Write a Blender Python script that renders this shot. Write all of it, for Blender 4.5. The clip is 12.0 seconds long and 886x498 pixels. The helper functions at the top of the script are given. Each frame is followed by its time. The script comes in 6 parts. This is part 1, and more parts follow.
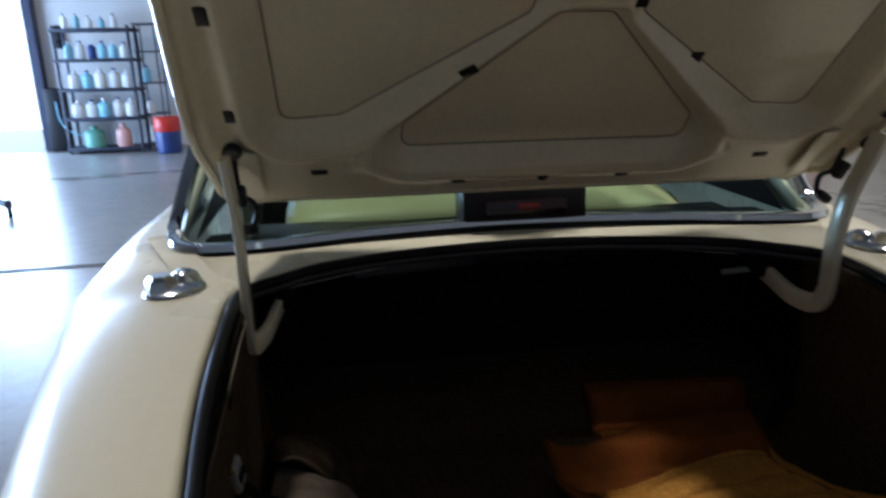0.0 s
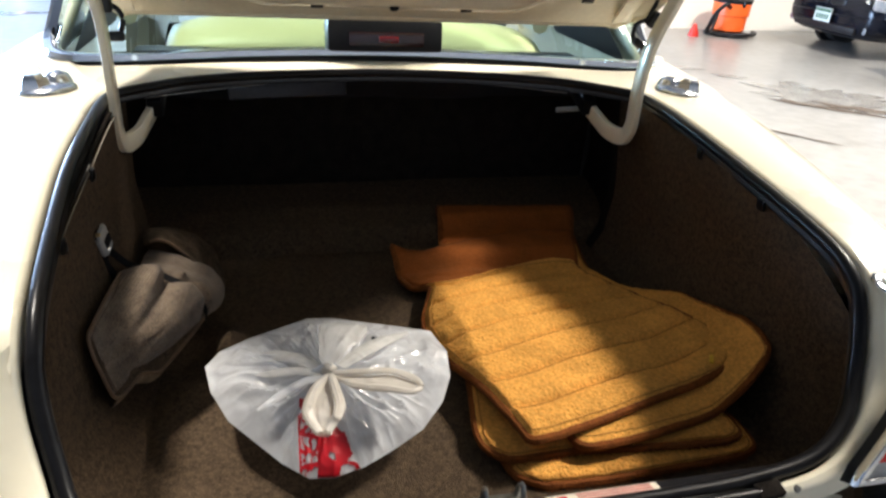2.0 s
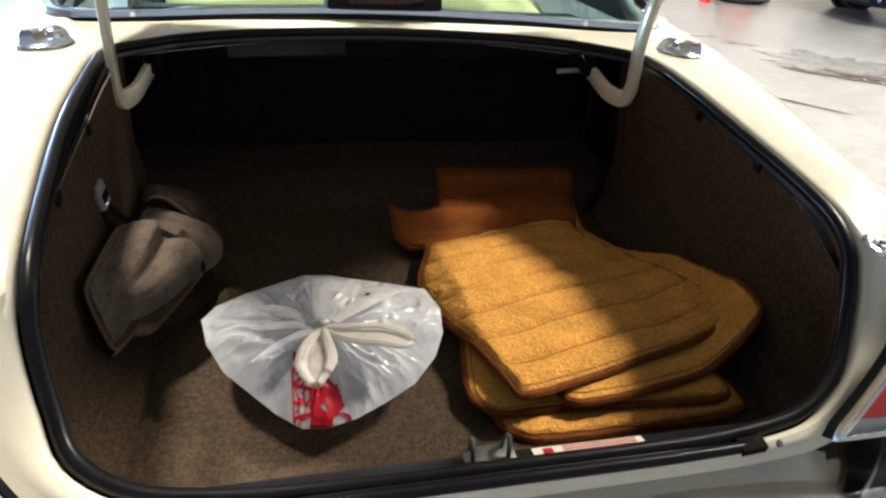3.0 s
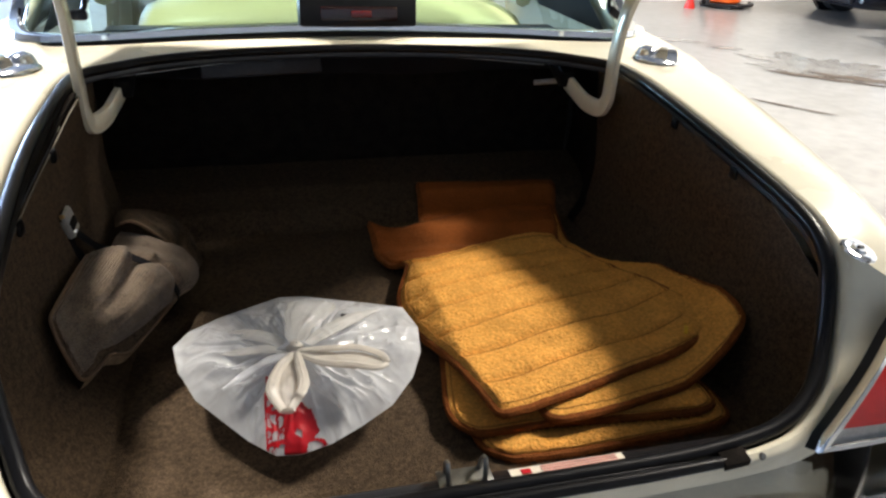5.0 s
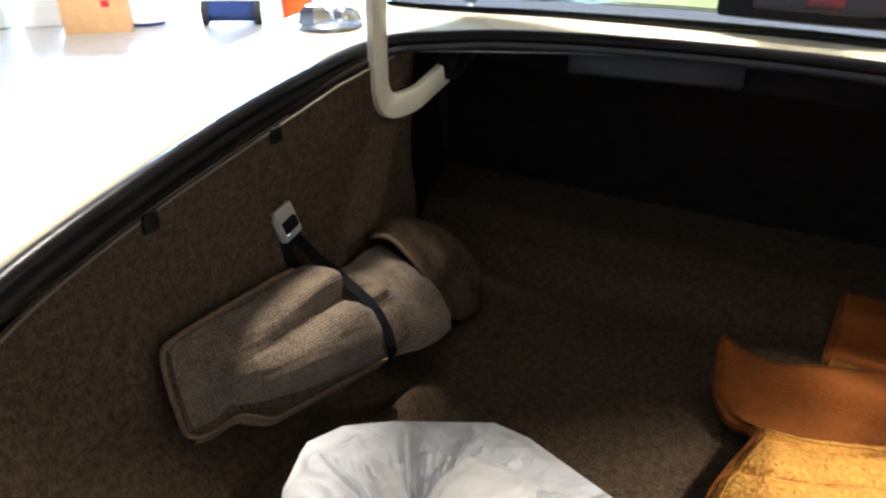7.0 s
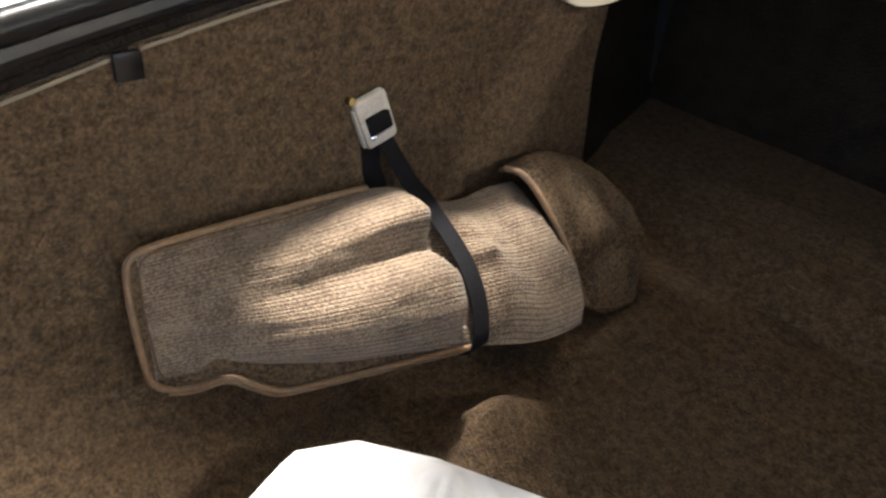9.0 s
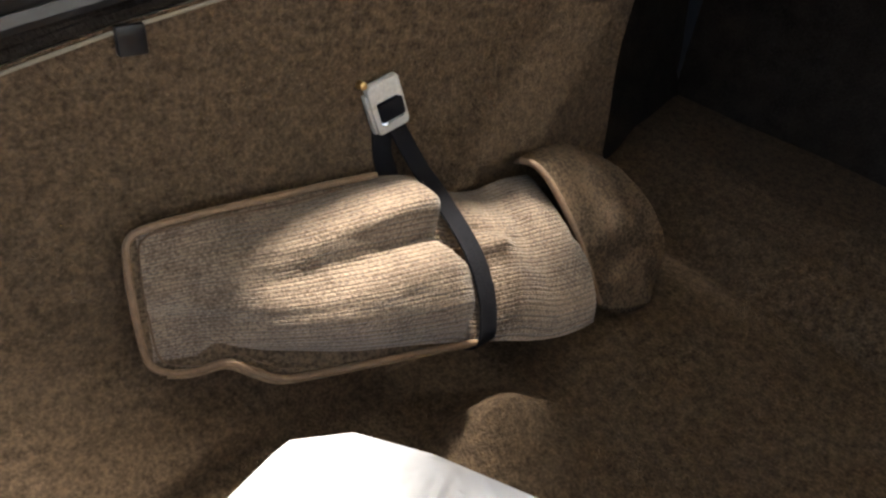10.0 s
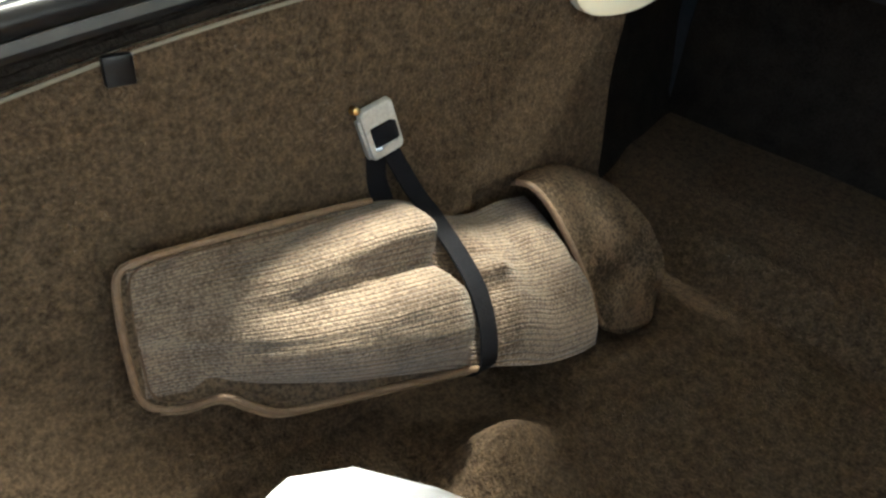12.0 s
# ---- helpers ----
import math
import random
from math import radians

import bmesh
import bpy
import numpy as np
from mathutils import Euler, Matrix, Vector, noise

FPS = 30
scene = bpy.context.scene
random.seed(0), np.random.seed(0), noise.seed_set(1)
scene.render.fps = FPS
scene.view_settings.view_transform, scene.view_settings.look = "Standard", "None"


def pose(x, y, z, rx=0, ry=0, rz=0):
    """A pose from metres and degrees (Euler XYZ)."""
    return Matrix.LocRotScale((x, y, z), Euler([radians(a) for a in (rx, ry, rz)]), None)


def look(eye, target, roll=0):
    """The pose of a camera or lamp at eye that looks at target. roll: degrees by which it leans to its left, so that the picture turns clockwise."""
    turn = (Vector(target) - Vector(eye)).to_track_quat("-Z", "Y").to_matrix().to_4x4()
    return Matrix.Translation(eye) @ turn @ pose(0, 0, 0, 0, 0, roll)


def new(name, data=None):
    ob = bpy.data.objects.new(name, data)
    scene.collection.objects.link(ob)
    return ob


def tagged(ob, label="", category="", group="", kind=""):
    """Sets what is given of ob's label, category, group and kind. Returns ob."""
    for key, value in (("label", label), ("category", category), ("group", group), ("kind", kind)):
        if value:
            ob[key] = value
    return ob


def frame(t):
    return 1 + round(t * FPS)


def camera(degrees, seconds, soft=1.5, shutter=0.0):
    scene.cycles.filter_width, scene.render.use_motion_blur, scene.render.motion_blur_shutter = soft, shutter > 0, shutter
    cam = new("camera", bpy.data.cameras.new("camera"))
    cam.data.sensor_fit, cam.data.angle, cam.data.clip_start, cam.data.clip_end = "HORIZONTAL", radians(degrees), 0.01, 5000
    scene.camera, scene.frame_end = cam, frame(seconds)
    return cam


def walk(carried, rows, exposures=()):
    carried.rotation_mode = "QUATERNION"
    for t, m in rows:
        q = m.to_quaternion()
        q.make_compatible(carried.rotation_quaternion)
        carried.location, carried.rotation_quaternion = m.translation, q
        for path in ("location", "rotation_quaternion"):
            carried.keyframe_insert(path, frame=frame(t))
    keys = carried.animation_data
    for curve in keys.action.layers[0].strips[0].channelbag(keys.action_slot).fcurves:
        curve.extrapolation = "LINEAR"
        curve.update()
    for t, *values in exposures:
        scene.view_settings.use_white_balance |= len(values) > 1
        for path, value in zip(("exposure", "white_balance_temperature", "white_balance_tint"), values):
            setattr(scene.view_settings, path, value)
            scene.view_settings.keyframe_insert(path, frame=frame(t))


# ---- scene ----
cam = camera(66.0, 12.0, soft=2.4, shutter=0.5)
PATH = [
    (0, (-0.351, -0.31, 1.333), (-0.082, 1.594, 0.784), -1.1),
    (0.5, (-0.334, -0.343, 1.325), (0.124, 1.498, 0.691), 1.3),
    (1, (-0.284, -0.415, 1.339), (0.29, 1.371, 0.646), 2.6),
    (1.5, (-0.262, -0.504, 1.315), (0.24, 1.263, 0.524), 3.1),
    (2, (-0.24, -0.553, 1.294), (0.216, 1.182, 0.41), 3.7),
    (2.5, (-0.228, -0.567, 1.285), (0.214, 1.146, 0.353), 4.1),
    (3, (-0.223, -0.571, 1.283), (0.21, 1.126, 0.317), 4.1),
    (5, (-0.187, -0.56, 1.284), (0.26, 1.15, 0.349), 2.5),
    (5.5, (-0.149, -0.488, 1.259), (0.191, 1.249, 0.328), 0.7),
    (6, (-0.105, -0.266, 1.221), (-0.16, 1.522, 0.326), -1.9),
    (6.5, (-0.091, -0.135, 1.193), (-0.477, 1.603, 0.282), 1.0),
    (7, (-0.021, -0.06, 1.167), (-0.781, 1.521, 0.207), 1.5),
    (7.2, (-0.01, -0.035, 1.155), (-0.807, 1.519, 0.181), 1.1),
    (9, (-0.107, 0.191, 1.038), (-1.22, 1.385, -0.117), 6.3),
    (9.5, (-0.102, 0.201, 1.033), (-1.267, 1.324, -0.143), 6.6),
    (10, (-0.106, 0.207, 1.028), (-1.256, 1.348, -0.145), 7.1),
    (10.5, (-0.112, 0.213, 1.027), (-1.258, 1.372, -0.132), 7.6),
    (11, (-0.113, 0.212, 1.027), (-1.27, 1.379, -0.113), 7.1),
    (11.5, (-0.116, 0.212, 1.023), (-1.284, 1.38, -0.104), 6.4),
    (12, (-0.115, 0.212, 1.024), (-1.285, 1.385, -0.096), 5.8),
]
EXPOSURES = [(0.0, -2.8, 6150, 10), (0.3, -1.8, 6300, 10), (0.6, -1.0, 6500, 10), (1.0, -0.8, 6500, 10), (1.5, -0.8, 6500, 10), (3.0, -0.95, 6500, 10), (5.0, -0.95, 6500, 10),
             (6.0, -0.85, 6500, 10), (7.0, -0.35, 6500, 10), (9.0, 1.10, 6500, 10), (11.0, 1.10, 6500, 9), (12.0, 1.20, 6250, -1)]
walk(cam, [(t, look(eye, target, roll)) for t, eye, target, roll in PATH], EXPOSURES)

# ---- world, lamps ----
world = bpy.data.worlds.new("world")
scene.world = world
world.use_nodes = True
wn = world.node_tree.nodes
sky = wn.new("ShaderNodeTexSky")
sky.sky_type = "NISHITA"
sky.sun_disc = False
sky.sun_elevation, sky.sun_rotation = radians(50), radians(200)
wn["Background"].inputs["Strength"].default_value = 0.12
world.node_tree.links.new(sky.outputs["Color"], wn["Background"].inputs["Color"])


def area_lamp(name, m, sx, sy, watts, color):
    data = bpy.data.lights.new(name, "AREA")
    data.shape, data.size, data.size_y, data.energy, data.color = "RECTANGLE", sx, sy, watts, color
    ob = new(name, data)
    ob.matrix_world = m
    return ob


CEIL = 7.2
BAYS = [(-2.25, 1.70, 0.85, 1500), (5.60, 1.45, 1.60, 2700), (10.4, 5.6, 0.5, 700)]
for lx, ly, size, watts in BAYS:
    lamp = area_lamp("bay_light", pose(lx, ly, CEIL - 0.42), size, size, watts, (1.0, 0.925, 0.82))
    lamp.data.shape = "DISK"
# daylight through the open garage door
area_lamp("door_daylight", pose(-6.75, 10.95, 1.5, 90, 0, 180), 3.5, 2.9, 5600, (0.48, 0.67, 1.0))
# fill lamp in an unseen side opening, added to brighten shelving and floor
area_lamp("side_fill_daylight", pose(-8.55, 7.6, 1.5, 90, 0, -90), 3.6, 2.8, 5000, (0.44, 0.65, 1.0))


# ---- materials ----
def material(name, color, rough=0.5, metal=0.0, spec=0.5, var=0.15, scale=8.0, fine=120.0, bump=0.0, bump_scale=200.0, dark=None, coat=0.0, wave=None, grain=1.0):
    """Principled surface with colour variation at two scales and fine relief."""
    m = bpy.data.materials.new(name)
    m.use_nodes = True
    nt = m.node_tree
    n, l = nt.nodes, nt.links
    b = n["Principled BSDF"]
    b.inputs["Roughness"].default_value = rough
    b.inputs["Metallic"].default_value = metal
    b.inputs["Specular IOR Level"].default_value = spec
    b.inputs["Coat Weight"].default_value = coat
    co = n.new("ShaderNodeTexCoord")
    n1, n2 = n.new("ShaderNodeTexNoise"), n.new("ShaderNodeTexNoise")
    n1.inputs["Scale"].default_value, n1.inputs["Detail"].default_value = scale, 5
    n2.inputs["Scale"].default_value, n2.inputs["Detail"].default_value = fine, 3
    l.new(co.outputs["Object"], n1.inputs["Vector"])
    l.new(co.outputs["Object"], n2.inputs["Vector"])
    add = n.new("ShaderNodeMath")
    add.operation = "MULTIPLY_ADD"
    add.inputs[1].default_value = grain
    l.new(n2.outputs["Fac"], add.inputs[0])
    l.new(n1.outputs["Fac"], add.inputs[2])
    ramp = n.new("ShaderNodeMapRange")
    ramp.inputs["From Min"].default_value, ramp.inputs["From Max"].default_value = 0.5 + 0.5 * grain - 0.3, 0.5 + 0.5 * grain + 0.3
    l.new(add.outputs[0], ramp.inputs["Value"])
    mix = n.new("ShaderNodeMix")
    mix.data_type = "RGBA"
    low = dark or tuple(c * (1 - var) for c in color)
    high = tuple(min(1, c * (1 + var)) for c in color)
    mix.inputs["A"].default_value, mix.inputs["B"].default_value = (*low, 1), (*high, 1)
    l.new(ramp.outputs["Result"], mix.inputs["Factor"])
    l.new(mix.outputs["Result"], b.inputs["Base Color"])
    rr = n.new("ShaderNodeMapRange")
    rr.inputs["To Min"].default_value, rr.inputs["To Max"].default_value = max(0.02, rough * 0.85), min(1, rough * 1.15)
    l.new(n1.outputs["Fac"], rr.inputs["Value"])
    l.new(rr.outputs["Result"], b.inputs["Roughness"])
    if bump:
        n3 = n.new("ShaderNodeTexNoise")
        n3.inputs["Scale"].default_value, n3.inputs["Detail"].default_value = bump_scale, 4
        l.new(co.outputs["Object"], n3.inputs["Vector"])
        height = n3.outputs["Fac"]
        if wave:
            w = n.new("ShaderNodeTexWave")
            w.wave_type, w.bands_direction = "BANDS", "Y" if wave[1] == "UV" else wave[1]
            w.inputs["Scale"].default_value, w.inputs["Distortion"].default_value = wave[0], 3.2
            w.inputs["Detail"].default_value, w.inputs["Detail Scale"].default_value = 3.0, 4.0
            l.new(co.outputs["UV" if wave[1] == "UV" else "Object"], w.inputs["Vector"])
            tint, mul = n.new("ShaderNodeMapRange"), n.new("ShaderNodeMix")
            tint.inputs["To Min"].default_value = 0.74
            l.new(w.outputs["Fac"], tint.inputs["Value"])
            mul.data_type, mul.blend_type = "RGBA", "MULTIPLY"
            mul.inputs["Factor"].default_value = 1.0
            l.new(mix.outputs["Result"], mul.inputs["A"])
            l.new(tint.outputs["Result"], mul.inputs["B"])
            l.new(mul.outputs["Result"], b.inputs["Base Color"])
            ad = n.new("ShaderNodeMath")
            ad.operation = "MULTIPLY_ADD"
            ad.inputs[1].default_value = wave[2]
            l.new(w.outputs["Fac"], ad.inputs[0])
            l.new(height, ad.inputs[2])
            height = ad.outputs[0]
        bp = n.new("ShaderNodeBump")
        bp.inputs["Strength"].default_value, bp.inputs["Distance"].default_value = bump, 0.004
        l.new(height, bp.inputs["Height"])
        l.new(bp.outputs["Normal"], b.inputs["Normal"])
    return m


CREAM = material("cream_paint", (0.75, 0.70, 0.55), 0.28, var=0.03, scale=3, fine=60, coat=0.5)
CREAM_IN = material("cream_inner_paint", (0.74, 0.665, 0.475), 0.26, coat=0.4, var=0.06, scale=6, fine=90, bump=0.05, bump_scale=300)
CARPET = material("brown_carpet", (0.081, 0.056, 0.036), 0.95, spec=0.08, var=0.48, scale=110, fine=330, bump=1.0, bump_scale=460, grain=1.3)
# near-black: shade of the boot's far end in the colour; also slot and seal ribs
RECESS = material("matte_black_and_shade", (0.016, 0.013, 0.011), 0.95, spec=0.05, var=0.5, scale=30, fine=300, bump=0.6, bump_scale=400)
POUCH_PLAIN = material("felt_fabric", (0.086, 0.061, 0.040), 0.95, spec=0.1, var=0.55, scale=40, fine=330, bump=0.9, bump_scale=480, grain=2.0)
PIPING = material("tan_piping", (0.135, 0.083, 0.047), 0.6, var=0.25, scale=60, fine=300, bump=0.3)
BLACK = material("black_plastic", (0.010, 0.010, 0.012), 0.38, spec=0.25, var=0.3, scale=20, bump=0.08)
RUBBER = material("black_rubber", (0.006, 0.006, 0.007), 0.32, spec=0.20, var=0.3, scale=30, bump=0.012, bump_scale=80)
GUTTER = material("dark_gutter_paint", (0.022, 0.021, 0.020), 0.3, var=0.3, scale=20)
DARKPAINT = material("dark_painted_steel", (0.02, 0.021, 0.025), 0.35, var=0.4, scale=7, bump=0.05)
WEB = material("black_webbing", (0.006, 0.006, 0.008), 0.8, spec=0.12, var=0.3, scale=200, fine=900, bump=0.5, bump_scale=900)
CHROME = material("chrome", (0.84, 0.85, 0.86), 0.10, 1.0, var=0.04, scale=12)
STRIKER = material("dull_steel", (0.22, 0.215, 0.20), 0.38, 0.9, var=0.2, scale=60)
STEEL = material("worn_steel", (0.44, 0.44, 0.42), 0.45, 0.35, var=0.2, scale=60, fine=300)
BRASS = material("brass", (0.65, 0.45, 0.2), 0.35, 1.0, var=0.1)
MATWOOL = material("golden_wool_pile", (0.71, 0.350, 0.080), 0.95, spec=0.05, var=0.20, scale=16, fine=180, bump=1.0, bump_scale=190, grain=1.5)
MATSEAM = material("dark_mat_seam", (0.40, 0.185, 0.045), 0.95, spec=0.05, var=0.3, scale=40, fine=300, bump=0.6)
MATEDGE = material("rust_mat_binding", (0.20, 0.060, 0.013), 0.85, spec=0.15, var=0.35, scale=50, fine=300, bump=0.7, bump_scale=300)
MATBACK = material("rust_mat_heel", (0.27, 0.080, 0.018), 0.9, spec=0.1, var=0.25, scale=16, fine=280, bump=0.8, bump_scale=330)
RED_LENS = material("red_lens", (0.42, 0.012, 0.010), 0.12, var=0.1, scale=20, coat=0.6)
CONCRETE = material("sealed_concrete", (0.25, 0.247, 0.242), 0.30, var=0.22, scale=1.1, fine=9, bump=0.06, bump_scale=6)
# dark grey for unseen walls, chosen to keep bounced light out of the boot
DIMWALL = material("bounce_cut_wall", (0.18, 0.18, 0.18), 0.8, var=0.08, scale=2, fine=30, bump=0.08, bump_scale=60)
WHITEWALL = material("white_wall_paint", (0.80, 0.775, 0.72), 0.8, var=0.03, scale=2, fine=30, bump=0.08, bump_scale=60)
GREYWALL = material("grey_wall_paint", (0.62, 0.61, 0.60), 0.8, var=0.06, scale=2, fine=30, bump=0.08, bump_scale=60)
# ceiling is unseen; kept dark so little light bounces down
CEILPAINT = material("bounce_cut_ceiling", (0.10, 0.10, 0.105), 0.85, var=0.05, scale=2)
BLUEPL = material("blue_plastic", (0.02, 0.05, 0.20), 0.42, var=0.15, scale=10, bump=0.05)
ORANGEPL = material("orange_plastic", (0.85, 0.13, 0.02), 0.4, var=0.08, scale=10)
REDPL = material("red_plastic", (0.6, 0.03, 0.02), 0.4, var=0.08, scale=10)
CARD = material("cardboard", (0.50, 0.30, 0.15), 0.85, var=0.12, scale=15, bump=0.1)
WHITEPL = material("white_plastic", (0.75, 0.77, 0.78), 0.4, var=0.06, scale=10)
CYANPL = material("cyan_plastic", (0.25, 0.55, 0.70), 0.4, var=0.1, scale=10)
GREENPL = material("green_plastic", (0.12, 0.35, 0.28), 0.4, var=0.1, scale=10)
PINKPL = material("pink_plastic", (0.72, 0.40, 0.36), 0.4, var=0.1, scale=10)
SHELFPL = material("dark_shelf_plastic", (0.02, 0.025, 0.05), 0.5, var=0.2, scale=10)
HOIST = material("dark_blue_steel", (0.03, 0.035, 0.07), 0.4, var=0.2, scale=10)
BLACKCAR = material("black_car_paint", (0.004, 0.005, 0.009), 0.16, spec=0.12, var=0.3, scale=4, coat=0.12)
SILVERCAR = material("silver_blue_car_paint", (0.50, 0.56, 0.58), 0.22, 0.35, var=0.05, scale=4, coat=1.0)
DARKGLASS = material("dark_window_glass", (0.06, 0.075, 0.075), 0.05, var=0.1, scale=3, coat=1.0)
LAMPGLASS = material("headlamp_glass", (0.30, 0.32, 0.35), 0.08, 0.4, var=0.25, scale=22, coat=1.0)
AMBER = material("pale_red_indicator_lens", (0.62, 0.25, 0.22), 0.15, var=0.1, coat=0.6)
TYRE = material("tyre_rubber", (0.015, 0.015, 0.015), 0.8, var=0.2, scale=20, bump=0.2)
RIM = material("alloy_rim", (0.45, 0.46, 0.47), 0.3, 1.0, var=0.1)
PAPER = material("sticker_paper", (0.72, 0.66, 0.56), 0.55, var=0.06, scale=60)
REDINK = material("red_ink", (0.46, 0.006, 0.014), 0.4, var=0.12, scale=60)
PINKINK = material("faded_red_ink", (0.62, 0.30, 0.26), 0.5, var=0.1, scale=60)
LEATHER = material("cream_leather", (0.66, 0.60, 0.36), 0.45, var=0.06, scale=8, bump=0.1, bump_scale=120)
PLATEPAINT = material("plate_white", (0.62, 0.66, 0.60), 0.4, var=0.08, scale=30)
PLATEGREEN = material("plate_dark_green", (0.05, 0.13, 0.08), 0.5, var=0.1, scale=30)


def knit_material(name, low, high):
    """Flecked wool knit: ribs along u, stitches staggered from rib to rib; its uv is in metres."""
    m = bpy.data.materials.new(name)
    m.use_nodes = True
    n, l = m.node_tree.nodes, m.node_tree.links
    b = n["Principled BSDF"]
    b.inputs["Roughness"].default_value, b.inputs["Specular IOR Level"].default_value = 0.95, 0.08
    b.inputs["Sheen Weight"].default_value = 0.2
    co = n.new("ShaderNodeTexCoord")
    wander, fleck, blotch = (n.new("ShaderNodeTexNoise") for _ in range(3))
    for node, scale, detail in ((wander, 14, 3), (fleck, 420, 3), (blotch, 40, 4)):
        node.inputs["Scale"].default_value, node.inputs["Detail"].default_value = scale, detail
    l.new(co.outputs["UV"], wander.inputs["Vector"])
    l.new(co.outputs["Object"], fleck.inputs["Vector"])
    l.new(co.outputs["Object"], blotch.inputs["Vector"])
    bend = n.new("ShaderNodeVectorMath")
    bend.operation = "MULTIPLY_ADD"
    bend.inputs[1].default_value = (0.006, 0.006, 0)
    l.new(wander.outputs["Color"], bend.inputs[0])
    l.new(co.outputs["UV"], bend.inputs[2])
    stitch = n.new("ShaderNodeTexBrick")
    stitch.inputs["Scale"].default_value = 1.0
    stitch.inputs["Brick Width"].default_value, stitch.inputs["Row Height"].default_value = 0.0048, 0.0037
    stitch.inputs["Mortar Size"].default_value, stitch.inputs["Mortar Smooth"].default_value = 0.0010, 1.0
    l.new(bend.outputs[0], stitch.inputs["Vector"])
    # ribs: furrows that run with u
    axes, run, wave = n.new("ShaderNodeSeparateXYZ"), n.new("ShaderNodeMath"), n.new("ShaderNodeMath")
    run.operation, wave.operation = "MULTIPLY", "SINE"
    run.inputs[1].default_value = 2 * math.pi / 0.0050
    l.new(bend.outputs[0], axes.inputs[0])
    l.new(axes.outputs["Y"], run.inputs[0])
    l.new(run.outputs[0], wave.inputs[0])
    furrow = n.new("ShaderNodeMapRange")
    furrow.inputs["From Min"].default_value, furrow.inputs["From Max"].default_value = 0.15, 1.0
    l.new(wave.outputs[0], furrow.inputs["Value"])
    dark = n.new("ShaderNodeMath")
    dark.operation = "MULTIPLY_ADD"
    dark.inputs[1].default_value = 0.45
    l.new(stitch.outputs["Fac"], dark.inputs[0])
    l.new(furrow.outputs["Result"], dark.inputs[2])
    both = n.new("ShaderNodeMath")
    both.operation = "MULTIPLY_ADD"
    both.inputs[1].default_value = 0.5
    l.new(blotch.outputs["Fac"], both.inputs[0])
    l.new(fleck.outputs["Fac"], both.inputs[2])
    span = n.new("ShaderNodeMapRange")
    span.inputs["From Min"].default_value, span.inputs["From Max"].default_value = 0.58, 0.92
    l.new(both.outputs[0], span.inputs["Value"])
    tint = n.new("ShaderNodeMix")
    tint.data_type = "RGBA"
    tint.inputs["A"].default_value, tint.inputs["B"].default_value = (*low, 1), (*high, 1)
    l.new(span.outputs["Result"], tint.inputs["Factor"])
    gap = n.new("ShaderNodeMix")
    gap.data_type = "RGBA"
    gap.inputs["B"].default_value = (*(0.55 * c for c in low), 1)
    scale_gap = n.new("ShaderNodeMath")
    scale_gap.operation = "MULTIPLY"
    scale_gap.inputs[1].default_value = 0.52
    l.new(dark.outputs[0], scale_gap.inputs[0])
    l.new(scale_gap.outputs[0], gap.inputs["Factor"])
    l.new(tint.outputs["Result"], gap.inputs["A"])
    l.new(gap.outputs["Result"], b.inputs["Base Color"])
    high_map = n.new("ShaderNodeMath")
    high_map.operation = "SUBTRACT"
    l.new(fleck.outputs["Fac"], high_map.inputs[0])
    l.new(dark.outputs[0], high_map.inputs[1])
    bp = n.new("ShaderNodeBump")
    bp.inputs["Strength"].default_value, bp.inputs["Distance"].default_value = 0.8, 0.0016
    l.new(high_map.outputs[0], bp.inputs["Height"])
    l.new(bp.outputs["Normal"], b.inputs["Normal"])
    return m


def glass_material():
    m = bpy.data.materials.new("tinted_glass")
    m.use_nodes = True
    n, l = m.node_tree.nodes, m.node_tree.links
    out = n["Material Output"]
    n.remove(n["Principled BSDF"])
    t, g, mix, fr = (n.new("ShaderNode" + k) for k in ("BsdfTransparent", "BsdfGlossy", "MixShader", "Fresnel"))
    t.inputs["Color"].default_value = (0.70, 0.84, 0.76, 1)
    g.inputs["Roughness"].default_value = 0.02
    fr.inputs["IOR"].default_value = 1.35
    l.new(fr.outputs[0], mix.inputs[0])
    l.new(t.outputs[0], mix.inputs[1])
    l.new(g.outputs[0], mix.inputs[2])
    l.new(mix.outputs[0], out.inputs["Surface"])
    return m


